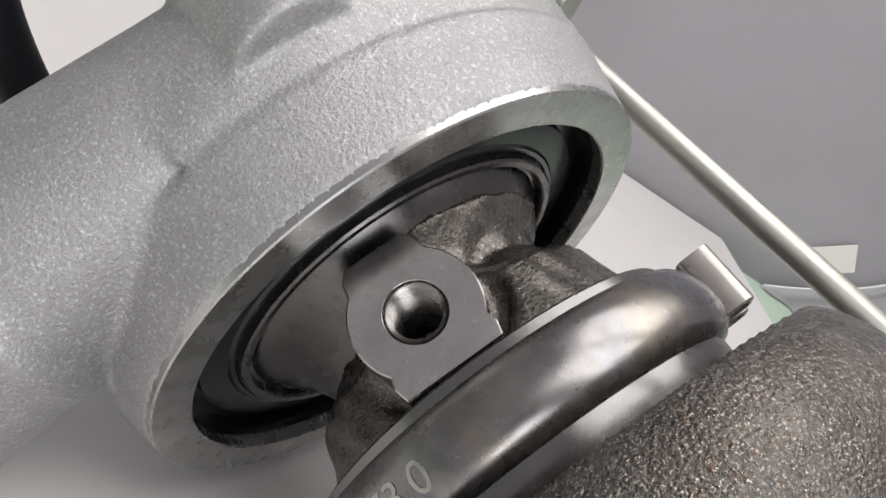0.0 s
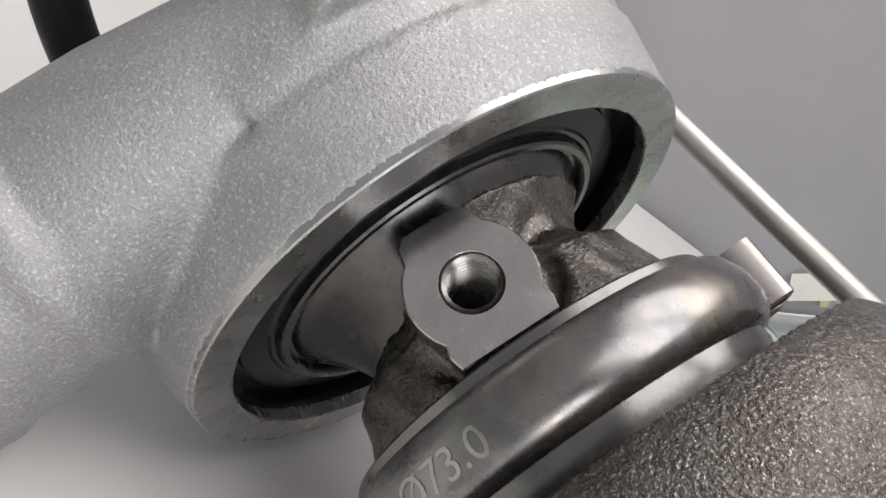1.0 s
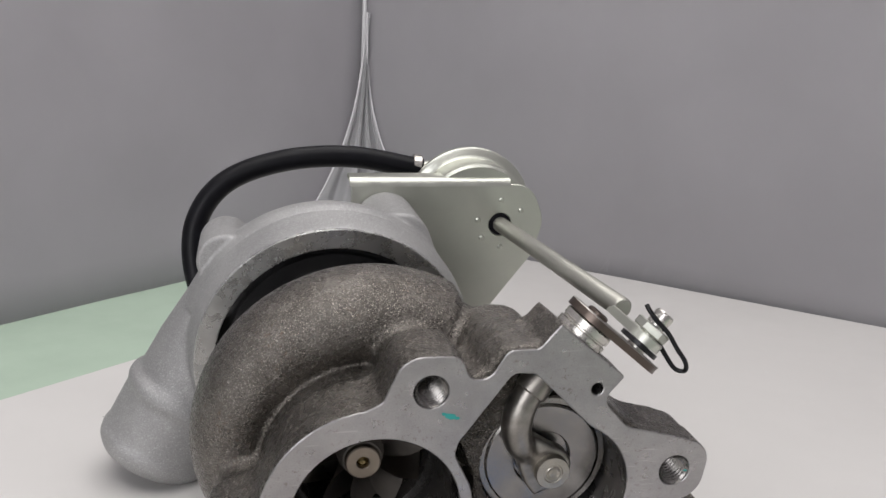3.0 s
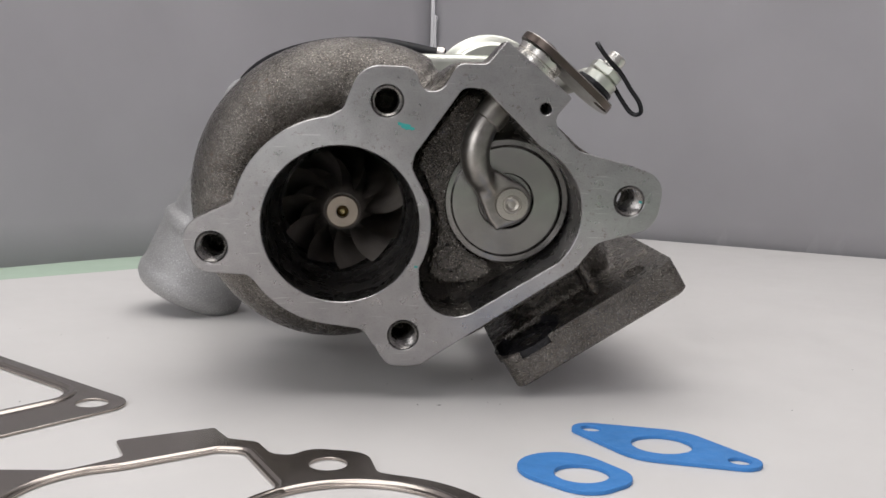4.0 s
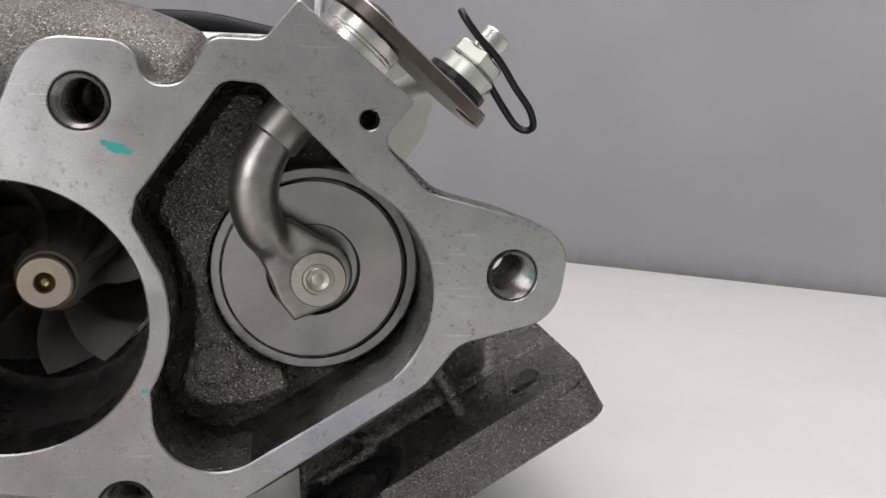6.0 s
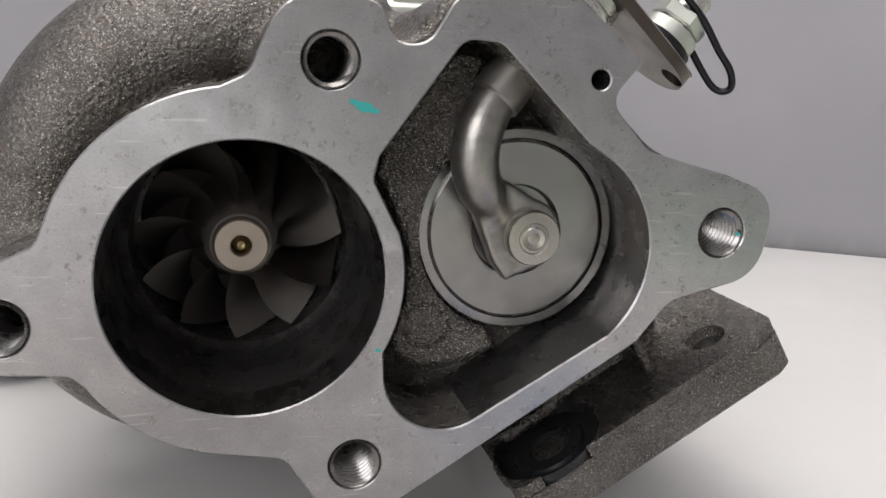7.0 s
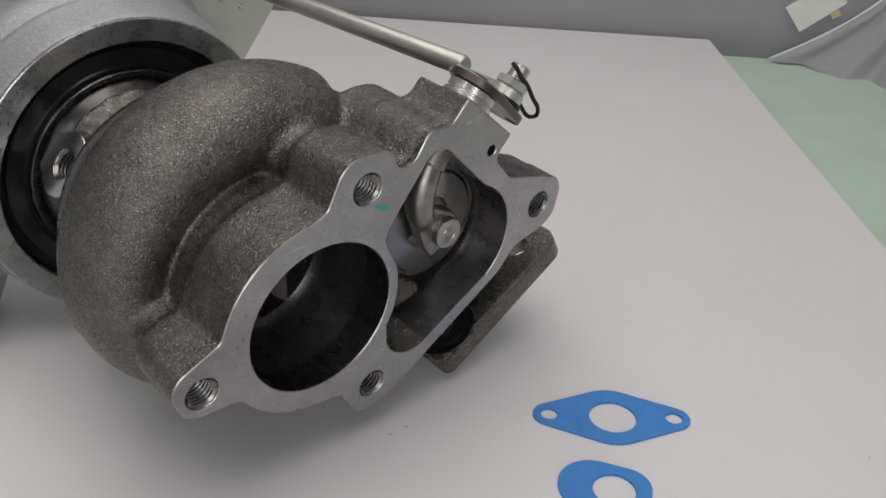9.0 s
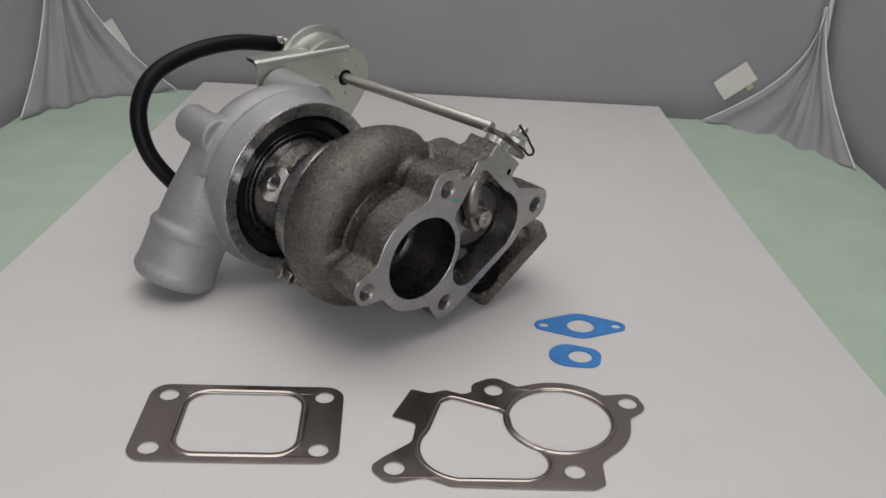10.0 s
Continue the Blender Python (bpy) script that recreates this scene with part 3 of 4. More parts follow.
def turbine_field(x, y, z):
    q, th = np.sqrt(x * x + y * y), np.arctan2(y, x)
    p = volute_size(th, radians(60), 1.0, 0.90)
    tube_r, outer = 18.5 - 4 * p, 69.8 - 25 * p
    f = np.sqrt((q - outer + tube_r) ** 2 + ((z + 55) * (0.82 - 0.04 * p)) ** 2) - tube_r
    f = smin(f, smax(q - 47, np.abs(z + 61.5) - 14.5, 3), 5)
    f = smax(f, -78.2 - z + 0 * q, 2.5)
    f = smin(f, smax(q - 36.8, np.abs(z + 32) - 29, 2), 2.5)
    edge = poly_field(x, y, FLANGE)
    f = smin(f, smax(edge + 0.5, np.abs(z + 13.2) - 12, 2), 3.5)
    f = smin(f, smax(poly_field(x, y, POCKET) - 8, np.abs(z + 24) - 21, 3), 5)
    f = smin(f, capsule(x, y, z, (16, 43.0, -13), (13, 40, -52), 11.0, 12), 3.5)
    f = smin(f, capsule(x, y, z, (-44.5, -8.0, -12), (-37, -6, -46), 9.0, 12), 3.5)
    f = smin(f, capsule(x, y, z, (22.5, -39.5, -12), (19, -33, -46), 9.0, 12), 3.5)
    f = smin(f, capsule(x, y, z, (44, 47.0, -13), (40, 43, -54), 8.6, 9), 3.5)
    f = smin(f, capsule(x, y, z, (88, -26, -60), (52, 24, -58), 26, 20), 8)
    r, s = R_WAY[0] * x + R_WAY[1] * y, S_WAY[0] * x + S_WAY[1] * y
    f = smin(f, box_field(r, s, z, (40, 40, -96), (82, 77, -26), 8), 8)
    f = smin(f, box_field(r, s, z, (67, 40, -30), (70, 76, -12), 1.2), 3)
    f = smin(f, box_field(r, s, z, (24, 75, -118), (97, 79, -26), 2), 3)
    f = smax(f, 28.3 - q + np.where(z > -72, 0, 60), 1)
    f = smax(f, -smax(poly_field(x, y, POCKET) - 0.4, -27.5 - z, 0.6), 0.6)
    for cx, cy in HOLES.values():
        f = smax(f, -smax(np.sqrt((x - cx) ** 2 + (y - cy) ** 2) - 7.0, -27 - z, 0.5), 0.5)
    f = smax(f, -smax(np.sqrt((x - 72.1) ** 2 + (y - 42.2) ** 2) - 2.6, -16 - z, 0.3), 0.3)
    return smax(f, z + 1.5, 0.6)


housing = casting("turbine_housing", turbine_field, (-72, -70, -122), (134, 78, 2), 1.2, IRON, turbo, "rough cast iron turbine housing with a brown-grey skin")

holes = [BORE_RING, POCKET, ring(72.1, 42.2, 2.1, 24)] + [ring(cx, cy, 5.6, 36) for cx, cy in HOLES.values()]
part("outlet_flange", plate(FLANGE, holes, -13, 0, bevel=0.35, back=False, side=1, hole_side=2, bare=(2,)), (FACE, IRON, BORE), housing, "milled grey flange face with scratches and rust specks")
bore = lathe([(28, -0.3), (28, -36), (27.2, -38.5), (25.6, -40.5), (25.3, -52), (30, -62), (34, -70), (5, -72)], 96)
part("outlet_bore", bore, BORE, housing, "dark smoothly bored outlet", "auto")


def thread(name, at, way, r, depth, parent, closed=True, pitch=1.5):
    """A tapped hole: flat crests with deep grooves between."""
    profile, h = [(r * 1.13, 0.05), (r * 1.12, -0.15), (r * 1.05, -0.5)], -0.5
    while h > -depth:
        profile += [(r * 0.92, h - 0.34 * pitch), (r * 0.92, h - 0.50 * pitch), (r * 1.08, h - 0.86 * pitch), (r * 1.07, h - pitch)]
        h -= pitch
    if closed:
        profile += [(r * 0.8, h - 0.5), (0.2, h - 2.0)]
    bm = lathe(profile, 44)
    bm.transform(axis_frame(at, way))
    part(name, bm, THREAD, parent, "tapped hole with bright thread", "auto")


for key, (cx, cy) in HOLES.items():
    thread("threaded_hole", (cx, cy, -0.2), (0, 0, 1), 4.9, 26, housing, key == "a")

# wastegate pocket
floor_pts = [(x, y) for x, y in POCKET]
part("pocket_floor", plate(floor_pts, [], -29, -26.5, walls=False), IRON_DARK, housing, "sooty cast floor of the wastegate pocket")
pocket_wall = bmesh.new()
loop = POCKET
rows = [[pocket_wall.verts.new((x * U, y * U, z * U)) for x, y in loop] for z in (-0.35, -27)]
for k in range(len(loop)):
    face = pocket_wall.faces.new((rows[0][k], rows[0][(k + 1) % len(loop)], rows[1][(k + 1) % len(loop)], rows[1][k]))
    face.material_index = 0 if math.hypot(loop[k][0] - 62, loop[k][1] - 5) < 25.6 and loop[k][0] > 66 else 1
part("pocket_wall", pocket_wall, (BORE, IRON_DARK), housing, "dark machined wall of the wastegate pocket", "auto")
LAND = round_poly([(44.5, 46.5, 2.5), (51.5, 46.0, 2), (46.5, 31, 3)] + [(x, y, 0) for x, y in arc(62.5, 6.8, 24.2, 126, 252, 20)]
                  + [(57.5, -20.5, 2.5), (49, -23.8, 4), (39, -24.6, 5), (32.2, -21, 4), (35.6, -9, 5), (35.8, 3, 6), (32, 13, 4), (28.2, 20.5, 3), (29.5, 26, 3)])


def land_field(x, y, z):
    f = smax(poly_field(x, y, LAND), np.abs(z + 22) - 8 + 0 * x, 2.2)
    groove = np.abs(np.sqrt((x - 40.5) ** 2 + (y + 14.5) ** 2) - 5.2) - 0.35
    return smax(f, -smax(groove, -15.0 - z, 0.4), 0.5)


casting("pocket_land", land_field, (24, -30, -32), (60, 52, -12), 0.6, IRON_DARK, housing, "rough black cast ledge inside the wastegate pocket")
seat = lathe([(24.0, -26.6), (24.0, -19.6), (23.4, -19.0), (21.45, -18.9), (21.35, -20.6), (20.5, -21.5)], 80, (62.5, 6.8))
part("valve_seat", seat, VALVE, housing, "bright turned valve seat ring", "auto")

valve = part("wastegate_valve", lathe([(0.2, -20.4), (10.2, -20.4), (10.5, -18.5), (10.8, -18.2), (20.4, -18.0), (21.1, -18.5), (21.2, -21.0), (15, -21.5)], 80, (62, 6.9)), VALVE, turbo, "flat turned steel wastegate valve disc", "auto")


def arm_field(x, y, z):
    eye = np.minimum(np.sqrt((x - 62.2) ** 2 + (y - 7.2) ** 2) - 8.2, poly_field(x, y, [(49.0, 17.5), (56.5, 19.5), (66.5, 13.6), (70, 6), (64, -0.8), (57.6, -3.4), (54.2, 1.0), (50.4, 10)]))
    f = smax(eye, np.abs(z + 13.4) - 3.0, 1.6)
    line = spline([(56.0, 41.0, -12.0, 4.7), (52.3, 36.6, -11.0, 5.0), (49.2, 30.0, -10.2, 5.3), (48.7, 23.4, -10.2, 5.3), (50.4, 17.8, -10.8, 5.0), (53.4, 13.2, -12.6, 3.8)], 4)
    bend = capsule(x, y, z, line[0][:3], line[1][:3], line[0][3], line[1][3])
    for p, q in zip(line[1:], line[2:]):
        bend = np.minimum(bend, capsule(x, y, z, p[:3], q[:3], p[3], q[3]))
    return smin(f, bend, 1.8)


ARM = plain("cast_arm_steel", (0.31, 0.292, 0.268), 0.33, 0.92, 4, 0.75, 0.16)
arm = casting("valve_arm", arm_field, (42, -7, -20), (74, 48, -3), 0.6, ARM, valve, "curved cast steel valve arm")
part("arm_collar", turned([(5.3, -0.5), (5.9, 0), (5.9, 6.5), (5.5, 12)], (52.6, 37.0, -11.1), (0.62, 0.77, -0.14), 32), machined("arm_collar_steel", (0.34, 0.32, 0.29), 0.36), valve, "turned collar of the arm", "auto")
part("valve_rivet", turned([(6.0, -16), (6.2, -7.9), (5.9, -7.4), (3.6, -7.25), (3.3, -7.6), (2.7, -7.5), (2.4, -7.2), (1.4, -7.6), (0.7, -7.4)], (62.6, 7.0, 0), (0, 0, 1)), PIN, valve, "peened rivet head", "auto")

# inlet flange of the turbine
m = Matrix(((R_WAY[0], 0, S_WAY[0], 0), (R_WAY[1], 0, S_WAY[1], 0), (0, 1, 0, 0), (0, 0, 0, 1)))
inlet = round_poly([(24, -119, 6), (98, -119, 6), (98.3, -4.0, 3), (94, -2, 3), (27, -2, 3), (24, -4, 3)], 4)
SEAT = (37.4, -15.0)
inlet_holes = [ring(84.5, -13.5, 5.0, 28), ring(34.5, -106, 5.2, 28), ring(86.5, -106, 5.2, 28)]
# the bolt seat is milled through the front edge of the upper layer and leaves it ragged
bite = [(x + rnd.uniform(-0.5, 0.5), y + rnd.uniform(-0.35, 0.35), 0) for x, y in arc(*SEAT, 14.2, 64, -244, 44)]
ragged = [(92 - 6 * k, -2.0 - rnd.uniform(0, 0.2), 0) for k in range(8)]
inlet_back = round_poly([(24, -119, 6), (98, -119, 6), (98.3, -4.0, 3)] + ragged + bite + [(27, -2.2, 1), (24, -4, 3)], 4)
part("flange_back", plate(inlet_back, inlet_holes, 75.6, 78.9, m, 0.0, hole_side=1), (IRON, IRON_DARK), housing, "", "auto")
part("inlet_flange", plate(inlet, inlet_holes, 78.85, 88.9, m, 0.9, hole_side=1), (IRON, BORE), housing, "thick rough cast inlet flange resting one corner on the board", "auto")
# no hole goes through here: a near-black floor stands for its shaded depth
boss = lathe([(0.2, 81.5), (4.6, 81.0), (4.8, 78.4), (5.4, 77.9), (8.8, 77.9), (9.2, 78.7), (13.4, 78.75), (13.9, 76.1)], 48)
boss.transform(m @ Matrix.Translation((SEAT[0] * U, SEAT[1] * U, 0)))
part("counterbore", boss, SOOT_SHADE, housing, "dark spot-faced bolt seat", "auto")

# teal paint marks
for cx, cy, r, w in ((22.6, 35.2, 1.5, 0.12), (24.6, 34.4, 0.9, 0.10), (20.6, 35.8, 0.8, 0.10), (108.4, 9.6, 0.6, 0.1), (27.0, -15.0, 0.5, 0.1)):
    blob = round_poly([(cx + r * (1.3 if k % 2 else 0.7) * rnd.uniform(0.8, 1.3) * math.cos(k * 0.785) * 1.35, cy + r * rnd.uniform(0.6, 1.1) * math.sin(k * 0.785) * 0.8 - 0.28 * r * math.cos(k * 0.785), 0.2) for k in range(8)], 3)
    part("paint_mark", plate(blob, [], 0.02, w), TEAL, housing, "small dab of teal paint")

# turbine wheel
wheel = part("turbine_wheel", lathe([(0.3, -40.0), (2.2, -38.6), (2.4, -34.4), (6.2, -34.3), (6.5, -34.9), (6.6, -36.5), (7.2, -36.9), (7.6, -38.2), (8.0, -39.6), (8.6, -41), (9.6, -50), (14, -60), (24, -66), (24, -69)], 48), BLADE, turbo, "dark sooty turbine wheel deep in the bore", "auto")
part("shaft_nut", lathe([(2.2, -36.0), (2.3, -34.25), (2.6, -34.0), (6.0, -34.0), (6.5, -34.4), (6.6, -36.2)], 48), NUT, wheel, "pale tan shaft end", "auto")
part("shaft_centre", lathe([(0.1, -35.2), (0.9, -35.0), (2.2, -36.2)], 32), machined("brass_centre", (0.34, 0.27, 0.13), 0.3), wheel, "small brassy centre hole", "auto")
blade = bmesh.new()
grid = []
for i in range(13):
    s = i / 12
    row = []
    for j in range(11):
        d = j / 10
        rad = 7.4 + 16.8 * s + 1.2 * d * (1 - s)
        w = -40.2 + 1.2 * s * s - 24 * d
        th = 0.20 * s - 0.08 * math.sin(math.pi * s) + (0.34 + 0.46 * s) * d
        row.append(blade.verts.new((rad * math.cos(th) * U, rad * math.sin(th) * U, w * U)))
    grid.append(row)
for a, b in zip(grid, grid[1:]):
    for k in range(10):
        blade.faces.new((a[k], a[k + 1], b[k + 1], b[k]))
bmesh.ops.solidify(blade, geom=blade.faces[:], thickness=0.6 * U)
bmesh.ops.recalc_face_normals(blade, faces=blade.faces)
blade.normal_update()
# outward-facing front edges take the painted highlight
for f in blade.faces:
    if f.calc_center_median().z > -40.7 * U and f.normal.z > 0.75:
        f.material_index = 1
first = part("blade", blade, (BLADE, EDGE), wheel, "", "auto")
first.matrix_basis = pose(0, 0, 0, 0, 0, -6)
for k in range(1, 11):
    ob = first.copy()
    scene.collection.objects.link(ob)
    ob.matrix_basis = pose(0, 0, 0, 0, 0, 360 / 11 * k - 6)

# clamp band
band = [(44.6, -93.6), (45.8, -94.6), (47.2, -94.2), (48.6, -92.4), (49.6, -89.6), (50.1, -86.5), (49.9, -83.4), (48.8, -80.6), (47.0, -78.8), (45.4, -78.4)]
clamp = part("clamp_band", lathe(band, 160), CLAMP, turbo, "shiny pressed steel V-band clamp with a stamped size", "auto")
part("turbine_step", lathe([(44.4, -82), (45.2, -81.4), (45.3, -76), (44, -72)], 120), STEP, housing, "bright turned step beside the clamp", "auto")
part("bearing_step", lathe([(42.4, -97.4), (44.0, -97.2), (44.3, -96.8), (44.4, -93)], 120), STEP, turbo, "turned rim of the bearing housing", "auto")

text = bpy.data.curves.new("stamped_size", "FONT")
text.body, text.size, text.extrude, text.space_character = "\u00d873.0", 8.2, 0.12, 1.02
holder = new("stamped_size", text)
bpy.context.view_layer.update()
mesh = bpy.data.meshes.new_from_object(holder.evaluated_get(bpy.context.evaluated_depsgraph_get()))
bpy.data.objects.remove(holder)
bm = bmesh.new()
bm.from_mesh(mesh)
bpy.data.meshes.remove(mesh)
bmesh.ops.subdivide_edges(bm, edges=[e for e in bm.edges if e.calc_length() > 1.0], cuts=1)
for v in bm.verts:
    x, y, z = v.co
    w = -83.4 - y
    r = float(np.interp(-w, [80.6, 83.4, 86.5, 89.6, 92.6], [48.8, 49.9, 50.1, 49.6, 48.6])) + z * 1.2 + 0.06
    th = radians(192) - x / 50
    v.co = Vector((r * math.cos(th), r * math.sin(th), w)) * U
part("stamped_size", bm, machined("stamped_steel", (0.40, 0.38, 0.35), 0.28), clamp, "stamped size figures")


def clamp_bolt(angle, spread, parent, out=0.0, w0=-88.6):
    c, s = math.cos(radians(angle)), math.sin(radians(angle))
    tang = (s, -c, 0)
    at = lambda r, t, w: ((r + out) * c + tang[0] * t, (r + out) * s + tang[1] * t, w)
    lug = Matrix(((c, tang[0], 0, 0), (s, tang[1], 0, 0), (0, 0, 1, 0), (0, 0, 0, 1)))
    for t, half, name in ((-1.0, 4.6, "clamp_sleeve"), (spread + 1.5, 3.4, "clamp_lug")):
        strap = round_poly([(-4.6, -half, 1.6), (3.6, -half, 2.6), (3.6, half, 2.6), (-4.6, half, 1.6)], 4)
        hole = round_poly([(-3.4, -half + 1.3, 0.8), (2.3, -half + 1.3, 1.4), (2.3, half - 1.3, 1.4), (-3.4, half - 1.3, 0.8)], 4)
        at_lug = lug @ Matrix.Translation(Vector((52.4 + out, t, w0)) * U)
        part(name, plate(strap, [hole], -7.4, 7.4, at_lug, 0.3), LUG, parent, "folded bright steel sleeve", "auto")
    prof, h = [(2.2, -5)], -5
    while h < spread + 10:
        prof += [(2.55, h + 0.4), (2.2, h + 0.8)]
        h += 0.8
    part("clamp_screw", turned(prof, at(52.6, 0, w0), tang, 20), PIN, parent, "threaded clamp screw", "auto")
    part("clamp_nut", turned([(3.9, 5.0), (4.4, 5.5), (4.4, 9.4), (3.8, 10.0)], at(52.4, spread, w0), tang, 6), PIN, parent, "small brass-coloured clamp nut")


clamp_bolt(64, 9, clamp)
clamp_bolt(238, 9, clamp, 4.5, -92.5)

# bearing housing
PAD_N, PAD_T = (-0.8214, 0.5703, 0), (0.5703, 0.8214, 0)


def pad_point(p, t, w):
    return (PAD_N[0] * p + PAD_T[0] * t, PAD_N[1] * p + PAD_T[1] * t, w)


def bearing_field(x, y, z):
    q = np.sqrt(x * x + y * y)
    r = np.interp(z, [-138, -130.5, -128.5, -125, -122, -118, -114.5, -111.5, -104, -98, -94], [26, 28, 34.0, 31.0, 28.4, 27.5, 31, 35.0, 37.0, 39, 43]) + 0 * q
    f = smax((q - r) * 0.8, np.abs(z + 115) - 20.5, 1)
    # a hollow round the oil pad
    f = smax(f, -rod_field(x, y, z, pad_point(31.0, -5.4, -112), pad_point(60, -5.4, -112), 17.5, 3), 2)
    f = smin(f, rod_field(x, y, z, pad_point(8, -5.4, -111.5), pad_point(38.0, -5.4, -111.5), 12.4, 1.0), 2.5)
    p, t = PAD_N[0] * x + PAD_N[1] * y, PAD_T[0] * x + PAD_T[1] * y
    f = smin(f, box_field(p, t, z, (15, -15, -106), (37.0, 4.4, -98.6), 1.2), 2)
    f = smax(f, -capsule(x, y, z, pad_point(28, 19, -116.5), pad_point(26, 14, -118), 3.6, 3.4), 2)
    f = smax(f, -rod_field(x, y, z, pad_point(-4, -5.4, -111.3), pad_point(46, -5.4, -111.3), 6.4, 0.3), 0.3)
    return f + 0.25 * np.sin(x * 0.55 + y * 0.4) * np.sin(y * 0.5 - z * 0.45)


bearing = casting("bearing_housing", bearing_field, (-56, -52, -140), (56, 56, -93), 1.0, IRON_MID, turbo, "grey cast bearing housing between turbine and compressor")
pad_outline = round_poly([(-15.6, 98.4, 0.6), (4.8, 98.4, 0.6), (5.6, 101.5, 2)] + [(x, y, 0) for x, y in arc(-5.4, 111.3, 12.8, -36, 48, 12)] + [(2.4, 124.0, 2), (0.8, 126, 1), (-11.6, 126, 1), (-13.4, 124.0, 2)]
                         + [(x, y, 0) for x, y in arc(-5.4, 111.3, 12.8, 132, 216, 12)] + [(-16.4, 101.5, 2)])
mp = Matrix(((PAD_T[0], 0, PAD_N[0], 0), (PAD_T[1], 0, PAD_N[1], 0), (0, -1, 0, 0), (0, 0, 0, 1)))
part("oil_pad", plate(pad_outline, [ring(-5.4, 111.3, 5.9, 40)], 36.5, 40.2, mp, 0.3, side=1), (PAD, IRON_MID), bearing, "ground oil inlet pad")
thread("oil_port", pad_point(40.1, -5.4, -111.3), PAD_N, 5.2, 30, bearing, True, 1.5)

# compressor
CC = (-0.6, -1.6)
P_WAY = (-0.4395, -0.8982)
P_SIDE = (0.8982, -0.4395)
P_AT = (-50 * P_SIDE[0], -50 * P_SIDE[1])
P_DEEP = -165.0


def compressor_field(x, y, z):
    x0, y0 = x - CC[0], y - CC[1]
    q, th = np.sqrt(x0 * x0 + y0 * y0), np.arctan2(y0, x0)
    p = ((th - radians(165)) % (2 * math.pi)) / (2 * math.pi)
    tube_r, outer = 11 + 9.5 * p, 60.6 + 10.6 * p
    wc = -141.6 - 0.88 * tube_r
    f = np.sqrt((q - outer + tube_r) ** 2 + (z - wc) ** 2) - tube_r
    cone = smax((q - np.interp(z, [-150.4, -146.6, -127], [63.4, 67.6, 63.4])) * 0.98, np.abs(z + 146) - 18.3, 0.8)
    f = smin(f, cone, 1.6)
    f = smin(f, smax(q - 46, np.abs(z + 168) - 18, 4), 6)
    along = P_WAY[0] * (x - P_AT[0]) + P_WAY[1] * (y - P_AT[1])
    across = np.sqrt((P_SIDE[0] * (x - P_AT[0]) + P_SIDE[1] * (y - P_AT[1])) ** 2 + (z - P_DEEP) ** 2)
    f = smin(f, smax(across - np.interp(along, [-6, 8, 34, 56], [19.6, 21.0, 24.2, 25.4]), np.abs(along - 43) - 49, 3), 2)
    bead = np.interp(along, [52, 56, 59, 63, 84, 88, 92, 97], [25.0, 28.2, 28.6, 27.4, 28.0, 29.0, 28.6, 25.4])
    f = smin(f, smax((across - bead) * 0.9, np.abs(along - 74) - 22.5, 2), 1.0)
    f = smin(f, rod_field(x, y, z, (-50.6, 39.0, -153.5), (-50.6, 39.0, -191), 13.0, 1.4), 1.6)
    f = smin(f, rod_field(x, y, z, (32, 45, -158), (32, 45, -206), 16.5, 2.5), 4)
    f = smax(f, -smax(q - 54.6, -150 - z, 0.3), 0.3)
    f = smax(f, -smax(across - 23.5, 62 - along, 0.5), 0.8)
    return smax(f, z + 128.8, 0.3)


compressor = casting("compressor_housing", compressor_field, (-142, -106, -210), (90, 92, -126), 1.35, ALU, turbo, "bare sand-cast aluminium compressor housing with a beaded outlet")
part("mounting_rim", lathe([(54.6, -140), (54.6, -128.0), (55.0, -127.6), (63.2, -127.6), (63.6, -127.9), (63.75, -129.4)], 160, CC), RIM, compressor, "bright turned rim", "auto")
part("backplate", lathe([(54.5, -131), (54.0, -136.5), (50.5, -137), (50.0, -134.2), (44.0, -133.6), (43.4, -133.0), (42.4, -133.0), (41.6, -134.6), (20, -135)], 160, CC), BACKPLATE, turbo, "black glossy compressor backplate", "auto")
part("backplate_ring", lathe([(42.2, -134), (41.9, -131.4), (41.4, -130.9), (40.0, -130.9), (39.6, -131.4), (39.2, -133.2), (38.4, -133.2), (37.9, -132.2), (35.0, -129.6), (31.5, -125.8), (29.0, -122.6), (27.2, -119.5), (26.4, -117)], 140, CC), CONE, turbo, "dark smoothly turned flange of the bearing housing", "auto")

# actuator, bracket, hose and rod
bracket_outline = round_poly([(14, 64.5, 1), (14, 52, 6), (24, 20, 8), (70, -18, 8), (84, -20, 4), (118, 26, 14), (123, 46, 18), (114, 66, 14)], 8)
bolt_dots = [(98 + 13.4 * math.cos(radians(a)), 43.5 + 13.4 * math.sin(radians(a))) for a in (172, 92, 34, 218, 272)]
bracket = part("bracket", plate(bracket_outline, [ring(97.5, 43.0, 6.4, 36)], -209.5, -206.8, None, 0.4), ZINC, turbo, "zinc-plated steel actuator bracket with a rolled lip", "auto")
lip = bmesh.new()
rows = []
for dv, dw in ((0, 0), (1.6, -0.2), (3.2, -1.2), (4.4, -3.0), (4.8, -5.0), (4.8, -14), (2.4, -14), (2.4, -5.4), (1.8, -3.6), (0.6, -2.6)):
    rows.append([lip.verts.new((x * U, (63.6 + 0.012 * (x - 14) + dv) * U, (-206.6 + dw) * U)) for x in (13, 98, 102)])
for a, b in zip(rows, rows[1:]):
    for k in range(2):
        lip.faces.new((a[k], a[k + 1], b[k + 1], b[k]))
part("bracket_lip", lip, ZINC, bracket, "", "auto")
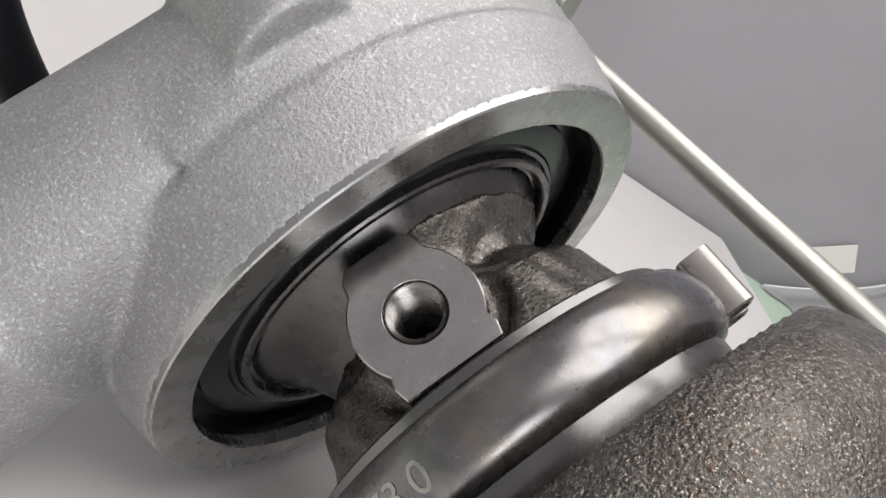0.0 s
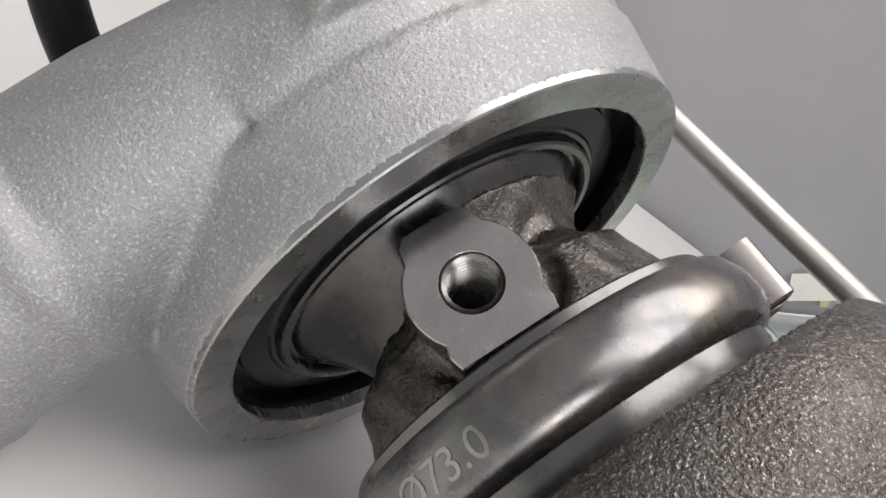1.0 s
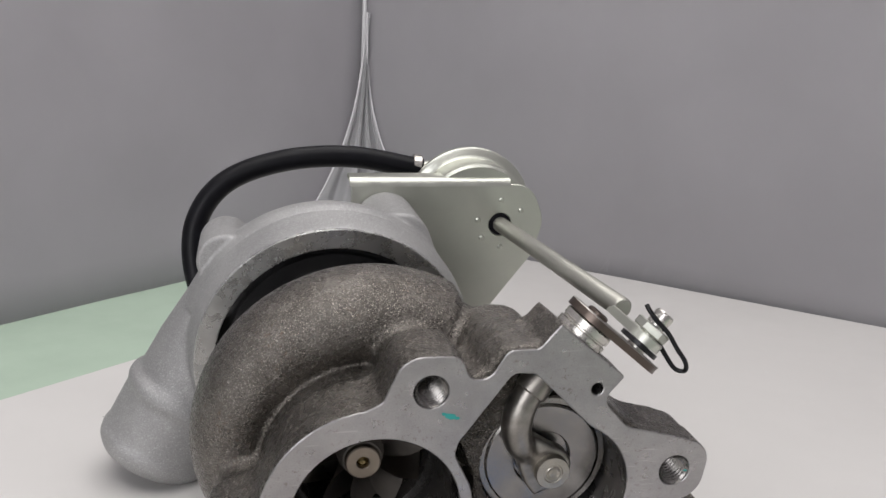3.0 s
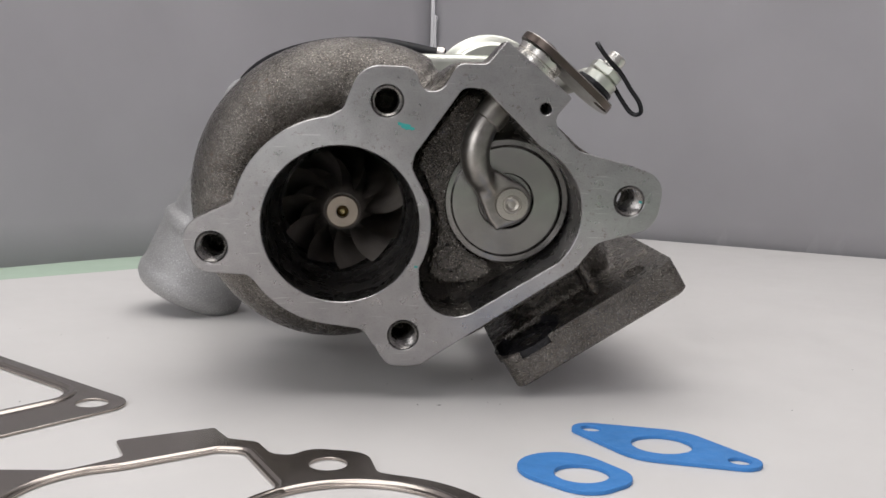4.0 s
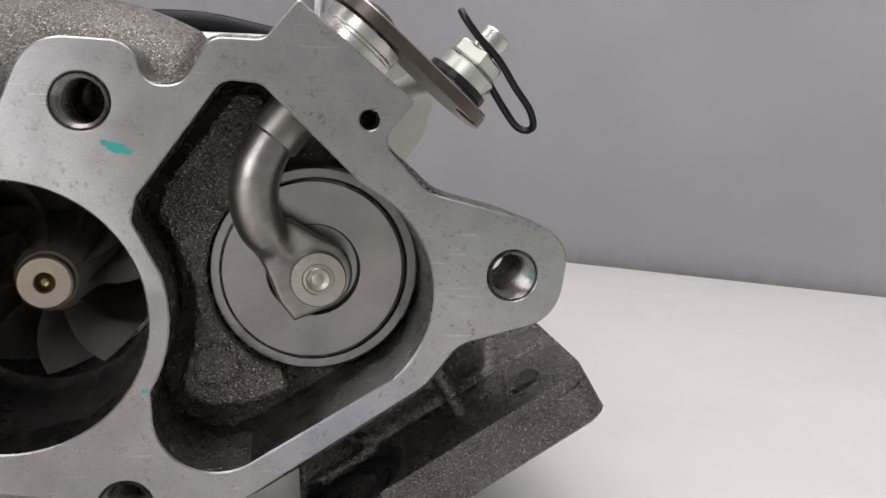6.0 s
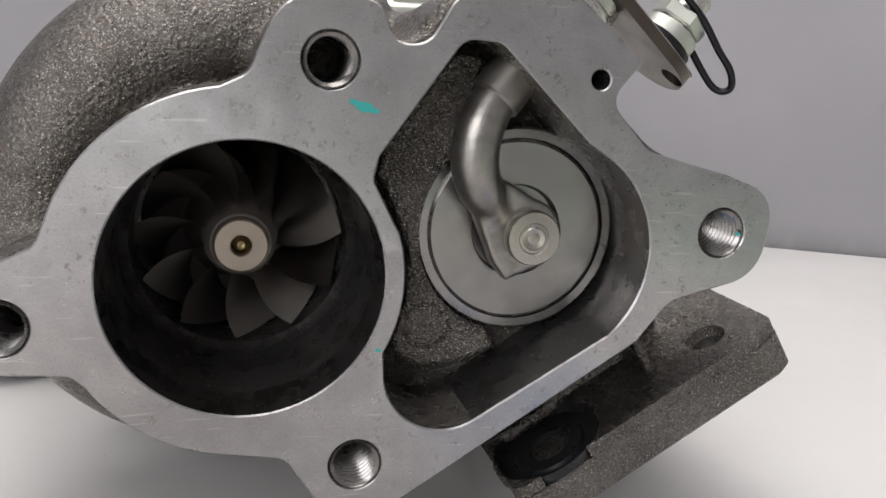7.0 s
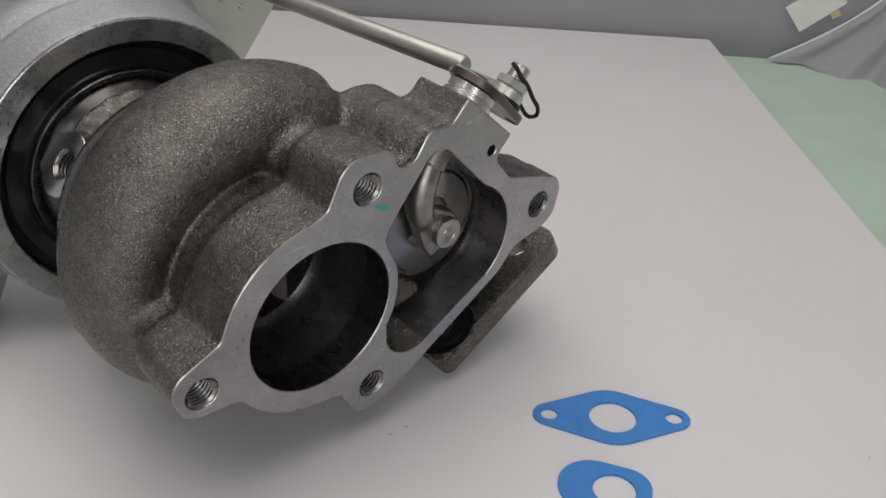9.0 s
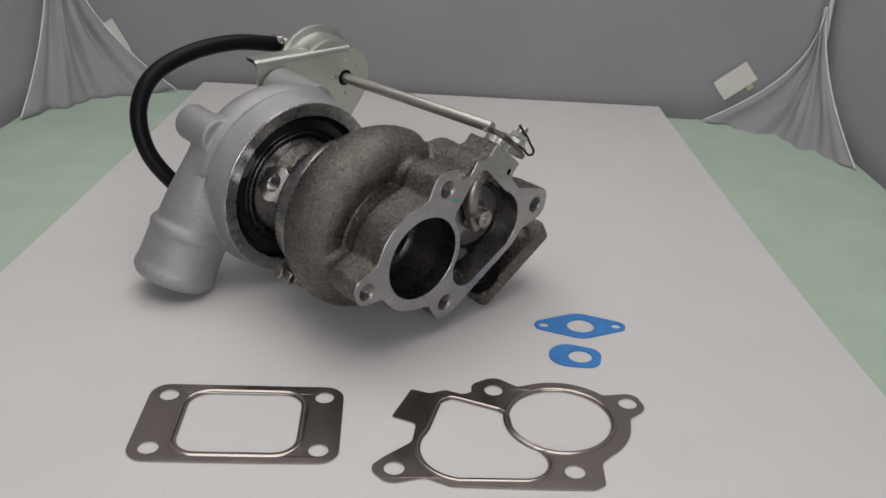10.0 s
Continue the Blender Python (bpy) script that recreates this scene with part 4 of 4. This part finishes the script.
for x, y in bolt_dots:
    part("rivet", turned([(1.7, -0.5), (1.6, 0.5), (0.9, 0.95)], (x, y, -206.9), (0, 0, 1), 16), ZINC, bracket)
part("bracket_screw", turned([(6.4, 0), (6.6, 0.6), (6.6, 4.4), (6.0, 5.0)], (34, 47, -206.8), (0, 0, 1), 6), ZINC, bracket)

can = [(6, -209.6), (30.0, -209.8), (31.5, -211), (31.8, -228), (33.5, -229.6), (36.0, -230.2), (37.2, -231.4), (37.2, -233.8), (36.0, -235), (33, -235.4), (30.5, -238), (28.5, -247), (22, -252), (4, -254)]
actuator = part("actuator_can", lathe(can, 96, (85, 44.6)), ZINC, turbo, "pressed zinc-plated wastegate actuator can", "auto")
part("hose_nipple", turned([(3.4, 0), (3.6, 10), (4.6, 11), (4.0, 15), (4.4, 16), (3.4, 22)], (74, 66, -243), (-1, 0.08, -0.05), 20), ZINC, actuator, "barbed nipple", "auto")
part("hose_clip", turned([(6.9, 0), (7.3, 0.4), (7.3, 4.6), (6.9, 5)], (58, 67.5, -243.8), (-1, 0.10, -0.05), 28), BRIGHT, actuator, "wire hose clip", "auto")
hose_line = [(58.4, 66.6, -242.5, 6.2), (17.5, 72.9, -243.7, 6.2), (-20.8, 69.9, -243.8, 6.2), (-52.1, 57.6, -242.2, 6.2), (-67.9, 35.5, -236.2, 6.2), (-67.5, 6.8, -227.1, 6.2), (-53.4, -18.7, -212.5, 6.2), (-33, -37, -190, 6.2)]
part("hose", tube(hose_line, 10, 24), RUBBER, turbo, "black rubber hose looping from the actuator to the compressor", True)

part("rod_seal", turned([(6.2, -4), (6.2, 0.6), (4.6, 1.2)], (97.5, 43.0, -207.6), (0, 0, 1), 32), RUBBER, bracket, "black rubber rod seal", "auto")
N_WAY, T_WAY = (0.63, 0.7766), (0.7766, -0.63)


def lever_point(n, t, w):
    return (66.5 + N_WAY[0] * n + T_WAY[0] * t, 53.7 + N_WAY[1] * n + T_WAY[1] * t, w)


rod_end = lever_point(20.2, 24, -42)
way = tuple(a - b for a, b in zip(rod_end, (97.5, 43.0, -207)))
long_ = math.sqrt(sum(c * c for c in way))
rod = part("actuator_rod", turned([(4.2, -8), (4.2, long_ - 1.5), (3.3, long_)], (97.5, 43.0, -207), way, 28), ROD, turbo, "long plated steel actuator rod", "auto")
mt = Matrix(((T_WAY[0], 0, N_WAY[0], 66.5 * U), (T_WAY[1], 0, N_WAY[1], 53.7 * U), (0, -1, 0, 0), (0, 0, 0, 1)))
part("rod_eye", plate(hull([(23.2, 17.0, 6.6), (24, 44, 3.4)]), [ring(23.2, 17.0, 3.0, 24)], 15.6, 19.2, mt, 0.5), ZINC, rod, "flattened rod eye", "auto")

lever = part("wastegate_lever", plate(hull([(0, 12.5, 10.2), (22.5, 16.8, 10.4)]), [ring(0, 12.5, 4.0, 24), ring(28.5, 12.2, 2.9, 24)], 9.6, 12.6, mt, 0.4, side=1), (LEVER_FACE, LEVER), turbo, "heat-tinted wastegate lever with a pale end", "auto")
part("bush", turned([(9.4, -1), (9.4, 5.4), (8.6, 5.8), (8.6, 6.3), (9.1, 6.6), (9.1, 8.9), (8.4, 9.4)], lever_point(0, 0, -12.5), (*N_WAY, 0), 40), BRIGHT, lever, "bright turned pivot bush", "auto")
part("pivot_end", turned([(4.0, 9.4), (4.0, 13.6), (3.0, 14.2)], lever_point(0, 0, -12.5), (*N_WAY, 0), 28), LEVER, lever, "peened pivot end", "auto")
part("link_pin", turned([(3.6, 9.8), (3.6, 28.2), (3.1, 28.8)], lever_point(0, 22.6, -16.6), (*N_WAY, 0), 28), BRIGHT, lever, "bright link pin", "auto")
part("hex_head", turned([(6.0, 19.4), (6.6, 19.9), (6.6, 22.4), (6.0, 22.9)], lever_point(0, 22.6, -16.6), (*N_WAY, 0), 6), ZINC, lever)
part("washer", turned([(7.4, 13.6), (7.6, 13.8), (7.6, 15.2), (7.4, 15.4)], lever_point(0, 22.6, -16.6), (*N_WAY, 0), 32), BLACK, lever, "black spring washer", "auto")
clip = [(26.4, 12.6, -14.0), (25.4, 14.6, -12.2), (24.6, 19, -12.4), (24.0, 26, -12.8), (22.0, 33, -12.6), (20.6, 38.5, -12.2), (18.6, 41.9, -13.2), (16.9, 41.6, -14.6), (16.3, 39.2, -15.6), (17.4, 34.8, -16.4), (18.9, 30, -17.0), (20.2, 26.5, -17.8)]
part("hairpin_clip", tube([(*lever_point(n, t, w), 0.85) for n, t, w in clip], 6, 10), BLACK, lever, "black wire hairpin clip", True)


# ---- gaskets on the board ----
def offset(loop_, d):
    loop_ = loop_ if area_of(loop_) > 0 else loop_[::-1]
    out = []
    for i, p in enumerate(loop_):
        a, b = Vector(loop_[i - 1]), Vector(loop_[(i + 1) % len(loop_)])
        t = (b - a).normalized()
        out.append((p[0] + t.y * d, p[1] - t.x * d))
    return out


def bead(name, opening, parent, reach=(1.4, 2.2, 3.4, 4.4), z=(1.0, 1.9, 1.9, 1.05)):
    bm = bmesh.new()
    loops = [[bm.verts.new((x * U, y * U, h * U)) for x, y in offset(opening, d)] for d, h in zip(reach, z)]
    for a, b in zip(loops, loops[1:]):
        for k in range(len(a)):
            bm.faces.new((a[k], a[(k + 1) % len(a)], b[(k + 1) % len(a)], b[k]))
    part(name, bm, SHIM, parent, "embossed sealing bead", True)


def drape(thing, slack=0.0):
    """Lets a thin gasket follow the bow of the board under it."""
    for ob in thing.children:
        for v in ob.data.vertices:
            p = thing.matrix_world @ v.co
            v.co.z += (lift(p.x / U, p.y / U) + slack) * U


g1 = tagged(new("inlet_gasket"), "thin steel rectangular inlet gasket with four holes, on the board", "gasket", "steel gaskets")
g1.matrix_world = Matrix.Translation(Vector((47.2, 18.4, 0)) * U) @ pose(0, 0, 0, 0, 0, 2.5)
HALF_X, HALF_Y = 44.8, 24.6
outer = round_poly([(sx * (HALF_X + 11.2), sy * (HALF_Y + 11.0), 11) for sx, sy in ((-1, -1), (1, -1), (1, 1), (-1, 1))])
opening = round_poly([(sx * (HALF_X - 12.6), sy * (HALF_Y + 2.6), 12) for sx, sy in ((-1, -1), (1, -1), (1, 1), (-1, 1))])
bolts = [ring(sx * HALF_X, sy * HALF_Y, 5.4, 32) for sx, sy in ((-1, -1), (1, -1), (1, 1), (-1, 1))]
part("sheet", plate(outer, [opening] + bolts, 0.25, 1.0, None, 0.12), SHIM, g1)
bead("bead", opening, g1)
bpy.context.view_layer.update()
drape(g1)

g2 = tagged(new("outlet_gasket"), "thin steel outlet gasket shaped like the turbine flange", "gasket", "steel gaskets")
MIRROR = ((-0.8504, -0.5262), (-0.5262, 0.8504))
g2.matrix_world = Matrix.Translation(Vector((228.1, 29.7, 0)) * U)


def laid(loop_):
    return [(MIRROR[0][0] * x + MIRROR[0][1] * y, MIRROR[1][0] * x + MIRROR[1][1] * y) for x, y in loop_]


gasket = round_poly([(6.8, 56.0, 9), (24.4, 56.0, 9), (28.4, 48.6, 4), (34.6, 49.4, 5), (41.5, 58.6, 4), (51.2, 59.8, 3), (59.0, 69.0, 1.2), (82.8, 50.6, 1.2),
                     (74.0, 38, 4), (84.5, 24.6, 8), (104.5, 20.6, 10), (116.4, 17.0, 9), (113.4, 0.6, 9), (94.0, -4.6, 8), (86, -17.2, 5), (23.6, -57.0, 3), (15.6, -57.0, 3), (5.4, -42.6, 6)]
                    + [(x, y, 0) for x, y in arc(0, 0, 40.5, 266, 222, 12)] + [(-36, -20.6, 4), (-50.5, -18.6, 8), (-56.4, -2.8, 8), (-38.0, 5.6, 4)] + [(x, y, 0) for x, y in arc(0, 0, 38.4, 160, 97, 14)] + [(1.0, 39.6, 4)])
open_bore, open_pocket = laid(ring(0, 0, 29.2, 72)), laid(POCKET)
part("sheet", plate(laid(gasket), [open_bore, open_pocket] + [laid(ring(x, y, 5.5, 32)) for x, y in HOLES.values()], 0.25, 1.0, None, 0.12), SHIM, g2)
bead("bead", open_bore, g2, (1.0, 1.7, 2.8, 3.6))
bead("bead", open_pocket, g2, (1.0, 1.6, 2.6, 3.3), (1.0, 1.75, 1.75, 1.02))
bpy.context.view_layer.update()
drape(g2)

oil_a = tagged(new("drain_gasket"), "blue paper diamond-shaped drain gasket lying on the board", "gasket", "blue paper gaskets")
oil_a.matrix_world = Matrix.Translation(Vector((256.7, 140.0, 0)) * U) @ pose(0, 0, 0, 0, 0, -1.5)
part("sheet", plate(hull([(-25, 0, 6.4), (25, 0, 6.4), (0, 0, 16.2)]), [ring(0.4, -0.6, 9.4, 48), ring(-25, 0, 3.4, 28), ring(25, 0, 3.4, 28)], 0.1, 1.3, None, 0.15), BLUE, oil_a)
oil_b = tagged(new("feed_gasket"), "blue paper egg-shaped feed gasket lying on the board", "gasket", "blue paper gaskets")
oil_b.matrix_world = Matrix.Translation(Vector((249.2, 99.6, 0)) * U) @ pose(0, 0, 0, 0, 0, -14)
part("sheet", plate(hull([(-5.5, 0, 13.2), (5.5, 2.5, 9.5), (5.5, -2.5, 9.5)]), [ring(1.6, 0, 7.8, 48)], 0.1, 1.3, None, 0.15), BLUE, oil_b)
bpy.context.view_layer.update()
for thing in (oil_a, oil_b):
    drape(thing)
